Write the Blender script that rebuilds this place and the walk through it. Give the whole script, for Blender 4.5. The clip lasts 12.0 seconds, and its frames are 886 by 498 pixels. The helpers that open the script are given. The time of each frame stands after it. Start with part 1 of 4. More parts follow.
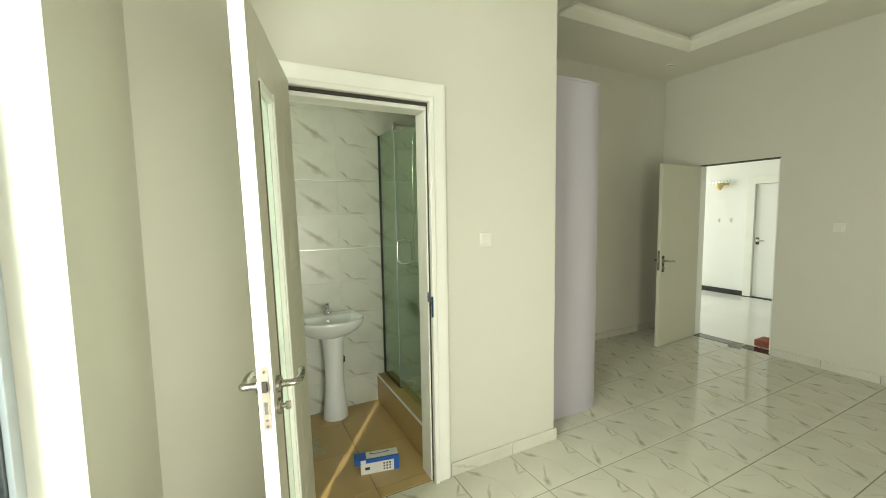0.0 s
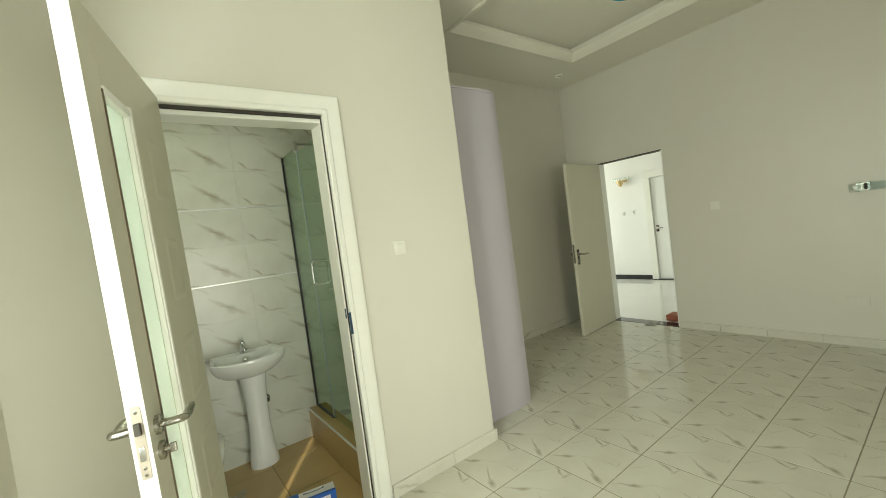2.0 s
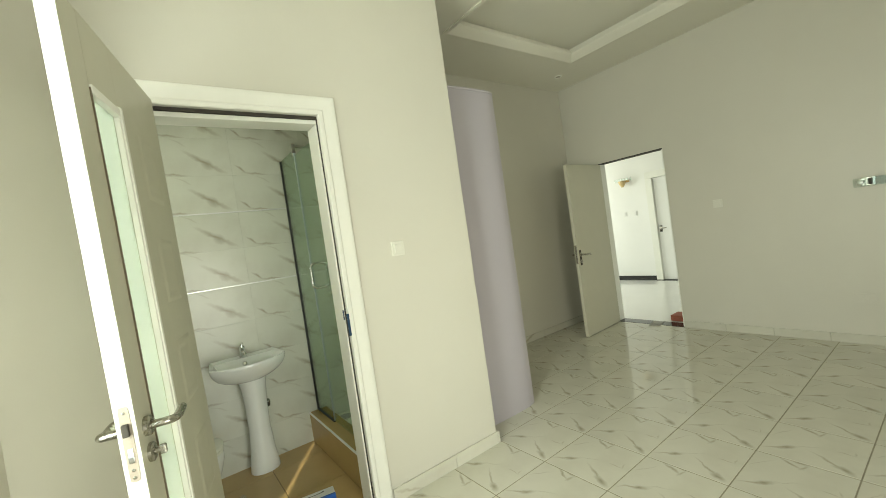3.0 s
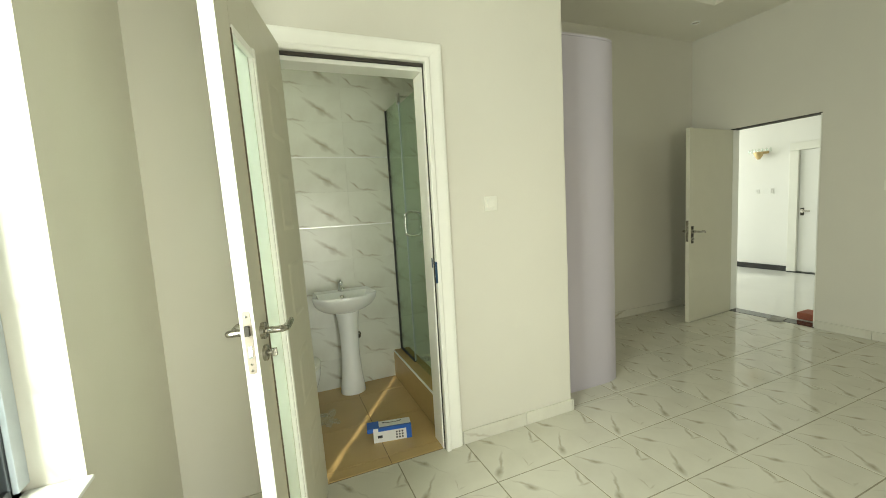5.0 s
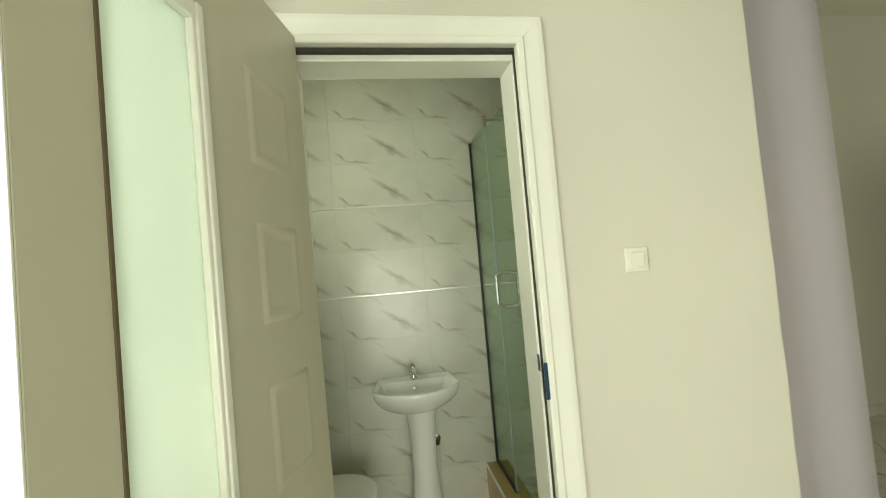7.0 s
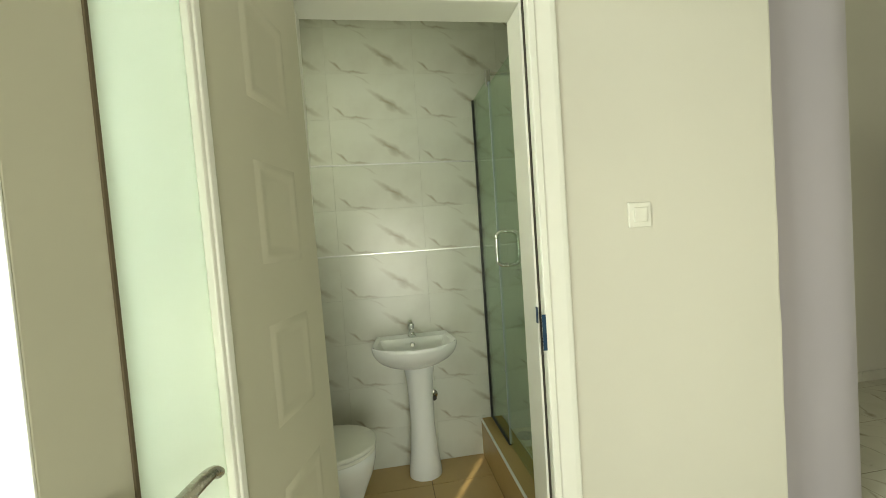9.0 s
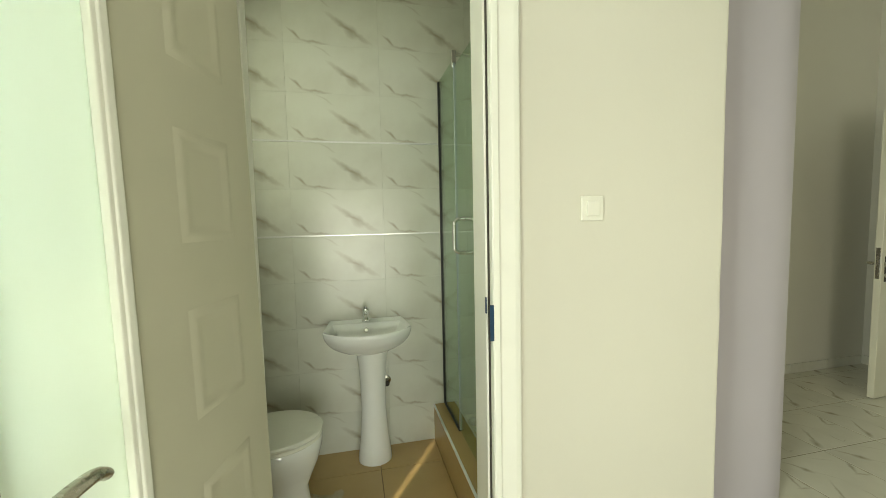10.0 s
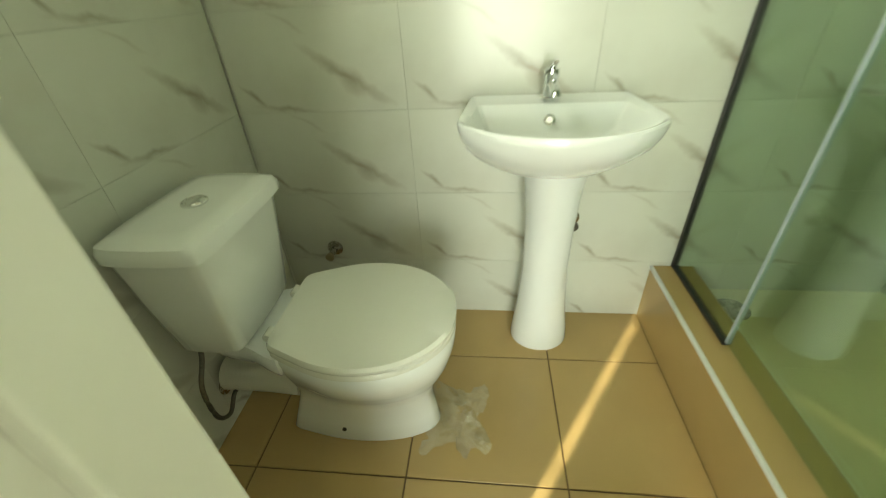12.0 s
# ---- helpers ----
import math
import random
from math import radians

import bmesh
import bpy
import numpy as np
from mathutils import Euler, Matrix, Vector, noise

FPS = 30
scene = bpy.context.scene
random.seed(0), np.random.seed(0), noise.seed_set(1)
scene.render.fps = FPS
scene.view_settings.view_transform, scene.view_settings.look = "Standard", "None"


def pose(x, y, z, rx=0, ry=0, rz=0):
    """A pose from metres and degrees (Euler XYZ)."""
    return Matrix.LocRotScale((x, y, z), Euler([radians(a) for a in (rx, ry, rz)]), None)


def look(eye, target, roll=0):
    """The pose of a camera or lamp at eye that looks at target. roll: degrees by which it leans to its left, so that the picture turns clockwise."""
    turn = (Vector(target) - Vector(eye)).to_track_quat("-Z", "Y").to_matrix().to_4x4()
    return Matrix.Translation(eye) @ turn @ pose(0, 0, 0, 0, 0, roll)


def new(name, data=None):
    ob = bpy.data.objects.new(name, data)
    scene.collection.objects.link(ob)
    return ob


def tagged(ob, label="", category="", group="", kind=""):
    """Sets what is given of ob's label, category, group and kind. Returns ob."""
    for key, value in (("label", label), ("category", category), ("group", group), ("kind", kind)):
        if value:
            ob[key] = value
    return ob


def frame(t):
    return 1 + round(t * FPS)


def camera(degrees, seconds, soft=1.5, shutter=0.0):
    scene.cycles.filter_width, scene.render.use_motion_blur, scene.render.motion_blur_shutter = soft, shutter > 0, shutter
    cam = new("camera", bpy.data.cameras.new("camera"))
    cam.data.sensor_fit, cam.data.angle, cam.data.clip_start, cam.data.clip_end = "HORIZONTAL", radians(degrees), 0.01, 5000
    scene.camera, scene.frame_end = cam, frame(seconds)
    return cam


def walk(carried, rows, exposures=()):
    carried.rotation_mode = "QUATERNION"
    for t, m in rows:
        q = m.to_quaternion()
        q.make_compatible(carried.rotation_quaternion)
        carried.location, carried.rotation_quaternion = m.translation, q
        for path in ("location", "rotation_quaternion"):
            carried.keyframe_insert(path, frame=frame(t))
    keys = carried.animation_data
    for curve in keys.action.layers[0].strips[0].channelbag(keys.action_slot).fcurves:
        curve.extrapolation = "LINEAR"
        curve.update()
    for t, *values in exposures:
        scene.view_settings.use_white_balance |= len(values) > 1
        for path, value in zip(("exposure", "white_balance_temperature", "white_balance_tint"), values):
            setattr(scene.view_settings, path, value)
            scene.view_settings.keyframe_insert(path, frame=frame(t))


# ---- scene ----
cam = camera(96.4, 12.0, soft=0.6, shutter=0.3)
PATH = [
    (0, (-0.063, -0.027, 1.526), (0.849, 1.745, 1.349), -0.9),
    (0.5, (-0.062, -0.03, 1.48), (0.801, 1.76, 1.25), -1.9),
    (1, (-0.042, -0.046, 1.475), (0.871, 1.726, 1.31), -4.4),
    (1.5, (0.03, -0.076, 1.468), (1.133, 1.588, 1.354), -6.5),
    (2, (0.05, -0.076, 1.431), (1.24, 1.529, 1.347), -7.4),
    (2.5, (0.072, -0.094, 1.459), (1.287, 1.494, 1.422), -8.1),
    (3, (0.082, -0.078, 1.4), (1.26, 1.537, 1.342), -8.2),
    (3.2, (0.074, -0.09, 1.389), (1.215, 1.552, 1.348), -8.3),
    (5, (0.076, -0.068, 1.365), (0.846, 1.766, 1.159), -3.3),
    (5.5, (0.127, 0.063, 1.342), (0.991, 1.848, 1.082), -1.6),
    (6, (0.21, 0.287, 1.363), (1.23, 1.994, 1.145), -2.2),
    (6.5, (0.306, 0.533, 1.356), (0.953, 2.424, 1.28), -3.7),
    (7, (0.37, 0.685, 1.408), (0.677, 2.66, 1.493), -4.8),
    (7.2, (0.35, 0.69, 1.395), (0.64, 2.664, 1.53), -5.6),
    (9, (0.363, 0.701, 1.346), (0.664, 2.677, 1.283), -3.8),
    (9.5, (0.383, 0.719, 1.332), (0.779, 2.676, 1.217), -2.4),
    (10, (0.431, 0.73, 1.348), (0.879, 2.673, 1.2), -1.2),
    (10.5, (0.446, 0.889, 1.332), (0.77, 2.856, 1.165), -0.0),
    (11, (0.410, 1.205, 1.376), (0.512, 3.187, 1.126), -0.4),
    (11.3, (0.392, 1.432, 1.292), (0.393, 3.375, 0.782), -0.5),
    (11.5, (0.413, 1.617, 1.262), (0.313, 3.454, 0.476), -4.0),
    (11.7, (0.42, 1.741, 1.084), (0.23, 3.531, 0.213), -2.9),
    (11.8, (0.4, 1.799, 1.065), (0.192, 3.547, 0.116), -3.5),
    (12, (0.336, 1.908, 1.044), (0.121, 3.556, -0.069), -3.6),
]
walk(cam, [(t, look(eye, target, roll)) for t, eye, target, roll in PATH], exposures=[(0.0, 0.34, 7950, 4), (0.6, 0.32, 7950, 4), (1.5, 0.12, 7950, 4), (2.5, 0.30, 7950, 4), (5.0, 0.28, 7950, 4), (6.0, 0.18, 8150, 4), (7.0, 0.26, 8200, 3), (9.0, 0.26, 8200, 3), (10.0, 0.38, 8100, 3), (11.0, 0.42, 8000, 1), (11.5, 0.90, 8000, -3), (12.0, 1.38, 8200, -3)])

# ---- light ----
WEST = -0.405       # inner face of the west wall
SUN_EL, SUN_DIR = 38, (0.552, 0.834)
world = bpy.data.worlds.new("world")
scene.world = world
world.use_nodes = True
wn = world.node_tree
sky = wn.nodes.new("ShaderNodeTexSky")
sky.sky_type = "NISHITA"
sky.sun_disc = False
sky.sun_elevation = radians(SUN_EL)
sky.sun_rotation = math.atan2(-SUN_DIR[0], -SUN_DIR[1])
wn.links.new(sky.outputs["Color"], wn.nodes["Background"].inputs["Color"])
wn.nodes["Background"].inputs["Strength"].default_value = 0.15

sun_data = bpy.data.lights.new("sun", "SUN")
sun_data.energy, sun_data.angle, sun_data.color = 2.5, radians(1.1), (1.0, 0.96, 0.88)
sun = new("sun", sun_data)
ch = math.cos(radians(SUN_EL))
sun.matrix_world = look((-4, -6, 9), (-4 + SUN_DIR[0] * ch, -6 + SUN_DIR[1] * ch, 9 - math.sin(radians(SUN_EL))))


def window_light(name, eye, target, w, h, watts, color):
    """Daylight that falls in through a window opening."""
    d = bpy.data.lights.new(name, "AREA")
    d.shape, d.size, d.size_y, d.energy, d.color = "RECTANGLE", w, h, watts, color
    ob = new(name, d)
    ob.matrix_world = look(eye, target)
    return ob


window_light("daylight_south", (0.45, -1.60, 0.90), (0.45, 0.25, 0.90), 1.4, 1.6, 44, (0.85, 0.93, 1.0))
window_light("daylight_west", (-1.05, 0.44, 1.65), (0, 0.64, 1.45), 0.8, 1.6, 94, (0.81, 0.935, 1.0))
window_light("daylight_bath", (WEST - 0.235, 2.42, 1.97), (1, 2.42, 1.55), 0.36, 0.46, 8.6, (0.88, 0.97, 0.96))
window_light("daylight_hall", (6.3, 6.35, 1.6), (6.3, 0, 1.4), 2.0, 2.0, 58, (0.82, 0.92, 1.0))

# ---- materials ----
def mat(name, color, rough=0.5, metal=0.0, vary=0.04, scale=6.0, bump=0.0, bump_scale=120.0, coat=0.0, spec=0.5):
    m = bpy.data.materials.new(name)
    m.use_nodes = True
    nt = m.node_tree
    b = nt.nodes["Principled BSDF"]
    b.inputs["Roughness"].default_value = rough
    b.inputs["Metallic"].default_value = metal
    b.inputs["Coat Weight"].default_value = coat
    b.inputs["Coat Roughness"].default_value = 0.05
    b.inputs["Specular IOR Level"].default_value = spec
    co = nt.nodes.new("ShaderNodeTexCoord")
    n1 = nt.nodes.new("ShaderNodeTexNoise")
    n1.inputs["Scale"].default_value = scale
    n1.inputs["Detail"].default_value = 6
    nt.links.new(co.outputs["Object"], n1.inputs["Vector"])
    ramp = nt.nodes.new("ShaderNodeMapRange")
    ramp.inputs["To Min"].default_value = 1 - vary * 1.6
    ramp.inputs["To Max"].default_value = 1 + vary * 1.2
    nt.links.new(n1.outputs["Fac"], ramp.inputs["Value"])
    mul = nt.nodes.new("ShaderNodeVectorMath")
    mul.operation = "SCALE"
    mul.inputs[0].default_value = color
    nt.links.new(ramp.outputs["Result"], mul.inputs["Scale"])
    nt.links.new(mul.outputs["Vector"], b.inputs["Base Color"])
    r2 = nt.nodes.new("ShaderNodeMapRange")
    r2.inputs["To Min"].default_value = max(0.02, rough * 0.85)
    r2.inputs["To Max"].default_value = min(1.0, rough * 1.2)
    n2 = nt.nodes.new("ShaderNodeTexNoise")
    n2.inputs["Scale"].default_value = scale * 3.1
    n2.inputs["Detail"].default_value = 4
    nt.links.new(co.outputs["Object"], n2.inputs["Vector"])
    nt.links.new(n2.outputs["Fac"], r2.inputs["Value"])
    nt.links.new(r2.outputs["Result"], b.inputs["Roughness"])
    if bump:
        n3 = nt.nodes.new("ShaderNodeTexNoise")
        n3.inputs["Scale"].default_value = bump_scale
        n3.inputs["Detail"].default_value = 5
        nt.links.new(co.outputs["Object"], n3.inputs["Vector"])
        bp = nt.nodes.new("ShaderNodeBump")
        bp.inputs["Strength"].default_value = bump
        bp.inputs["Distance"].default_value = 0.002
        nt.links.new(n3.outputs["Fac"], bp.inputs["Height"])
        nt.links.new(bp.outputs["Normal"], b.inputs["Normal"])
    return m


def marble(name, base, vein, streaks, flat, rough, wobble=0.03, tint=0.03, relief=0.06, wave_scale=22):
    """A printed marble tile: streaks are (u, v, angle, half length, half width, weight) in the tile's own plane."""
    m = bpy.data.materials.new(name)
    m.use_nodes = True
    nt = m.node_tree
    b = nt.nodes["Principled BSDF"]
    b.inputs["Roughness"].default_value = rough
    co = nt.nodes.new("ShaderNodeTexCoord")
    noise_tex = nt.nodes.new("ShaderNodeTexNoise")
    noise_tex.inputs["Scale"].default_value = wave_scale
    noise_tex.inputs["Detail"].default_value = 5
    pick = nt.nodes.new("ShaderNodeObjectInfo")
    away = nt.nodes.new("ShaderNodeMath")
    away.operation = "MULTIPLY"
    away.inputs[1].default_value = 40.0 if flat else 0.0
    nt.links.new(pick.outputs["Random"], away.inputs[0])
    moved = nt.nodes.new("ShaderNodeVectorMath")
    moved.operation = "ADD"
    nt.links.new(co.outputs["Object"], moved.inputs[0])
    nt.links.new(away.outputs[0], moved.inputs[1])
    nt.links.new(moved.outputs["Vector"], noise_tex.inputs["Vector"])
    sub = nt.nodes.new("ShaderNodeVectorMath")
    sub.operation = "SUBTRACT"
    sub.inputs[1].default_value = (0.5, 0.5, 0.5)
    nt.links.new(noise_tex.outputs["Color"], sub.inputs[0])
    sc = nt.nodes.new("ShaderNodeVectorMath")
    sc.operation = "SCALE"
    sc.inputs["Scale"].default_value = wobble
    nt.links.new(sub.outputs["Vector"], sc.inputs[0])
    add = nt.nodes.new("ShaderNodeVectorMath")
    add.operation = "ADD"
    nt.links.new(co.outputs["Object"], add.inputs[0])
    nt.links.new(sc.outputs["Vector"], add.inputs[1])
    total = None
    for u, v, angle, length, width, weight in streaks:
        mp = nt.nodes.new("ShaderNodeMapping")
        mp.vector_type = "TEXTURE"
        if flat:
            mp.inputs["Location"].default_value = (u, v, 0)
            mp.inputs["Rotation"].default_value = (0, 0, radians(angle))
            mp.inputs["Scale"].default_value = (length, width, 1)
        else:
            mp.inputs["Location"].default_value = (u, 0, v)
            mp.inputs["Rotation"].default_value = (0, radians(-angle), 0)
            mp.inputs["Scale"].default_value = (length, 1, width)
        nt.links.new(add.outputs["Vector"], mp.inputs["Vector"])
        g = nt.nodes.new("ShaderNodeTexGradient")
        g.gradient_type = "SPHERICAL"
        nt.links.new(mp.outputs["Vector"], g.inputs["Vector"])
        w = nt.nodes.new("ShaderNodeMath")
        w.operation = "MULTIPLY"
        w.inputs[1].default_value = weight
        nt.links.new(g.outputs["Fac"], w.inputs[0])
        if total is None:
            total = w
        else:
            mx = nt.nodes.new("ShaderNodeMath")
            mx.operation = "MAXIMUM"
            nt.links.new(total.outputs[0], mx.inputs[0])
            nt.links.new(w.outputs[0], mx.inputs[1])
            total = mx
    smear = nt.nodes.new("ShaderNodeTexNoise")
    smear.inputs["Scale"].default_value = 5
    smear.inputs["Detail"].default_value = 6
    nt.links.new(co.outputs["Object"], smear.inputs["Vector"])
    cloud = nt.nodes.new("ShaderNodeMapRange")
    cloud.inputs["From Min"].default_value = 0.45
    cloud.inputs["From Max"].default_value = 0.8
    cloud.inputs["To Max"].default_value = 0.22
    nt.links.new(smear.outputs["Fac"], cloud.inputs["Value"])
    addm = nt.nodes.new("ShaderNodeMath")
    addm.operation = "ADD"
    addm.use_clamp = True
    nt.links.new(total.outputs[0], addm.inputs[0])
    nt.links.new(cloud.outputs["Result"], addm.inputs[1])
    mix = nt.nodes.new("ShaderNodeMix")
    mix.data_type = "RGBA"
    mix.inputs["A"].default_value = (*base, 1)
    mix.inputs["B"].default_value = (*vein, 1)
    nt.links.new(addm.outputs[0], mix.inputs["Factor"])
    info = nt.nodes.new("ShaderNodeObjectInfo")
    tr = nt.nodes.new("ShaderNodeMapRange")
    tr.inputs["To Min"].default_value = 1 - tint
    tr.inputs["To Max"].default_value = 1 + tint
    nt.links.new(info.outputs["Random"], tr.inputs["Value"])
    mul = nt.nodes.new("ShaderNodeVectorMath")
    mul.operation = "SCALE"
    nt.links.new(mix.outputs["Result"], mul.inputs[0])
    nt.links.new(tr.outputs["Result"], mul.inputs["Scale"])
    nt.links.new(mul.outputs["Vector"], b.inputs["Base Color"])
    wave = nt.nodes.new("ShaderNodeTexNoise")
    wave.inputs["Scale"].default_value = 7
    nt.links.new(co.outputs["Object"], wave.inputs["Vector"])
    bp = nt.nodes.new("ShaderNodeBump")
    bp.inputs["Strength"].default_value = relief
    bp.inputs["Distance"].default_value = 0.004
    nt.links.new(wave.outputs["Fac"], bp.inputs["Height"])
    nt.links.new(bp.outputs["Normal"], b.inputs["Normal"])
    return m


def tinted_glass(name, tint, gloss):
    """Clear tinted pane: see-through colour with a mirror-like sheen that grows at grazing angles."""
    m = bpy.data.materials.new(name)
    m.use_nodes = True
    nt = m.node_tree
    nt.nodes.remove(nt.nodes["Principled BSDF"])
    out = nt.nodes["Material Output"]
    tr = nt.nodes.new("ShaderNodeBsdfTransparent")
    tr.inputs["Color"].default_value = (*tint, 1)
    gl = nt.nodes.new("ShaderNodeBsdfGlossy")
    gl.inputs["Roughness"].default_value = 0.02
    gl.inputs["Color"].default_value = (0.85, 0.95, 0.9, 1)
    lw = nt.nodes.new("ShaderNodeLayerWeight")
    lw.inputs["Blend"].default_value = 0.5
    pw = nt.nodes.new("ShaderNodeMath")
    pw.operation = "POWER"
    pw.inputs[1].default_value = 4.0
    nt.links.new(lw.outputs["Facing"], pw.inputs[0])
    fr = nt.nodes.new("ShaderNodeMapRange")
    fr.inputs["To Min"].default_value = gloss
    fr.inputs["To Max"].default_value = 0.8
    nt.links.new(pw.outputs[0], fr.inputs["Value"])
    mix = nt.nodes.new("ShaderNodeMixShader")
    nt.links.new(fr.outputs["Result"], mix.inputs["Fac"])
    nt.links.new(tr.outputs["BSDF"], mix.inputs[1])
    nt.links.new(gl.outputs["BSDF"], mix.inputs[2])
    nt.links.new(mix.outputs["Shader"], out.inputs["Surface"])
    return m


def frosted_film(name):
    """Thin clear film that shows mostly by its sheen."""
    m = tinted_glass(name, (0.97, 0.97, 0.95), 0.16)
    nt = m.node_tree
    out = nt.nodes["Material Output"]
    first = out.inputs["Surface"].links[0].from_socket
    d = nt.nodes.new("ShaderNodeBsdfDiffuse")
    d.inputs["Color"].default_value = (0.8, 0.79, 0.74, 1)
    mix = nt.nodes.new("ShaderNodeMixShader")
    mix.inputs["Fac"].default_value = 0.10
    nt.links.new(first, mix.inputs[1])
    nt.links.new(d.outputs["BSDF"], mix.inputs[2])
    nt.links.new(mix.outputs["Shader"], out.inputs["Surface"])
    return m


def frosted_glass(name, color):
    """Etched pane: light comes through scattered."""
    m = bpy.data.materials.new(name)
    m.use_nodes = True
    nt = m.node_tree
    b = nt.nodes["Principled BSDF"]
    b.inputs["Base Color"].default_value = (*color, 1)
    b.inputs["Roughness"].default_value = 0.35
    out = nt.nodes["Material Output"]
    t = nt.nodes.new("ShaderNodeBsdfTranslucent")
    t.inputs["Color"].default_value = (*color, 1)
    mix = nt.nodes.new("ShaderNodeMixShader")
    mix.inputs["Fac"].default_value = 0.56
    nt.links.new(b.outputs["BSDF"], mix.inputs[1])
    nt.links.new(t.outputs["BSDF"], mix.inputs[2])
    nt.links.new(mix.outputs["Shader"], out.inputs["Surface"])
    return m


CREAM = (0.62, 0.60, 0.52)
M_WALL = mat("wall_paint", CREAM, 0.42, vary=0.025, scale=2.2, bump=0.12, bump_scale=60)
M_CEIL = mat("ceiling_paint", (0.74, 0.72, 0.62), 0.6, vary=0.02, scale=2, bump=0.08, bump_scale=50)
M_HALL = mat("hall_paint", (0.84, 0.84, 0.80), 0.5, vary=0.02, scale=2, bump=0.08, bump_scale=60)
M_TRIM = mat("frame_paint", (0.82, 0.82, 0.75), 0.3, vary=0.03, scale=8, bump=0.05, bump_scale=90)
# one door paint in two tones: faces darkened for shade, edge kept lit
M_LEAF_SHADED = mat("leaf_paint_shaded", (0.55, 0.53, 0.42), 0.4, vary=0.03, scale=5, bump=0.05, bump_scale=90)
M_EDGE_LIT = mat("leaf_edge_paint_lit", (0.80, 0.80, 0.74), 0.35, vary=0.02, scale=9)
M_LAV = mat("lavender_laminate", (0.44, 0.41, 0.45), 0.38, vary=0.03, scale=3, bump=0.04)
M_CERAMIC = mat("glazed_ceramic", (0.84, 0.87, 0.86), 0.10, vary=0.012, scale=3, coat=0.6)
M_PLASTIC = mat("white_plastic", (0.70, 0.69, 0.61), 0.3, vary=0.02, scale=20)
M_SEAT = mat("seat_plastic", (0.80, 0.81, 0.75), 0.2, vary=0.015, scale=6, coat=0.2)
M_CHROME = mat("chrome", (0.80, 0.81, 0.82), 0.08, 1.0, vary=0.03, scale=20)
M_TRIMSTRIP = mat("brushed_chrome_strip", (0.72, 0.73, 0.72), 0.32, 0.85, vary=0.08, scale=30)
M_NICKEL = mat("satin_nickel", (0.44, 0.42, 0.37), 0.26, 1.0, vary=0.06, scale=30)
M_BRASS = mat("dull_brass", (0.36, 0.31, 0.20), 0.35, 0.9, vary=0.1, scale=40)
M_PLATE = mat("worn_steel_plate", (0.36, 0.31, 0.25), 0.5, 0.35, vary=0.12, scale=60)
M_HOSE = mat("braided_hose", (0.16, 0.15, 0.12), 0.35, 0.6, vary=0.4, scale=300, bump=0.5, bump_scale=400)
M_DARK = mat("dark_gap", (0.045, 0.038, 0.028), 0.7, vary=0.2, scale=20)
M_GAP = mat("brown_putty", (0.13, 0.10, 0.06), 0.7, vary=0.2, scale=20)
M_BLACK = mat("black_rubber", (0.015, 0.015, 0.014), 0.4, vary=0.2, scale=20)
M_ALU = mat("dark_aluminium", (0.10, 0.115, 0.125), 0.35, 0.6, vary=0.08, scale=12)
M_BAR = mat("painted_steel_bar", (0.50, 0.56, 0.60), 0.4, 0.1, vary=0.08, scale=20, bump=0.1)
M_RENDER = mat("white_render", (0.78, 0.79, 0.78), 0.8, vary=0.05, scale=4, bump=0.4, bump_scale=40)
M_GROUT = mat("grout", (0.70, 0.71, 0.64), 0.85, vary=0.12, scale=30, bump=0.2)
M_GROUT_F = mat("floor_grout", (0.26, 0.24, 0.17), 0.85, vary=0.2, scale=14, bump=0.2)
M_GROUT_B = mat("brown_grout", (0.20, 0.13, 0.06), 0.85, vary=0.25, scale=30, bump=0.2)
M_BEIGE = mat("beige_tile", (0.50, 0.35, 0.155), 0.22, vary=0.05, scale=7, bump=0.03, bump_scale=30)
M_WHITE_TRIM = mat("white_edge_trim", (0.80, 0.80, 0.78), 0.3, vary=0.03, scale=20)
M_GRANITE = mat("black_granite", (0.03, 0.03, 0.03), 0.12, vary=0.5, scale=90)
M_BRICK = mat("red_block", (0.32, 0.10, 0.06), 0.8, vary=0.2, scale=30, bump=0.5)
M_BOX_W = mat("white_card", (0.75, 0.75, 0.73), 0.4, vary=0.03, scale=20)
M_BOX_B = mat("blue_card", (0.01, 0.11, 0.45), 0.4, vary=0.06, scale=20)
M_INK = mat("dark_print", (0.03, 0.03, 0.035), 0.5, vary=0.05, scale=20)
M_GOLD = mat("gold_glass", (0.75, 0.56, 0.28), 0.2, 0.3, vary=0.1, scale=20)
M_BLUEFILM = mat("blue_film", (0.02, 0.32, 0.45), 0.25, vary=0.15, scale=14)
M_FILM = mat("blue_tape", (0.007, 0.045, 0.10), 0.3, vary=0.2, scale=40)
M_LAMPWHITE = mat("lamp_acrylic", (0.72, 0.76, 0.72), 0.25, vary=0.03, scale=9)
M_FROST = frosted_glass("frosted_green_glass", (0.86, 0.915, 0.85))
M_SHOWER_GLASS = tinted_glass("green_shower_glass", (0.85, 0.93, 0.84), 0.08)
M_WINDOW_GLASS = tinted_glass("tinted_window_glass", (0.74, 0.80, 0.82), 0.05)
M_CRYSTAL = tinted_glass("crystal", (0.92, 0.94, 0.93), 0.08)
M_GREYGLASS = tinted_glass("smoked_crystal", (0.84, 0.89, 0.91), 0.12)
M_PLASTIC_FILM = frosted_film("thin_plastic_film")
VEIN = (0.29, 0.25, 0.18)
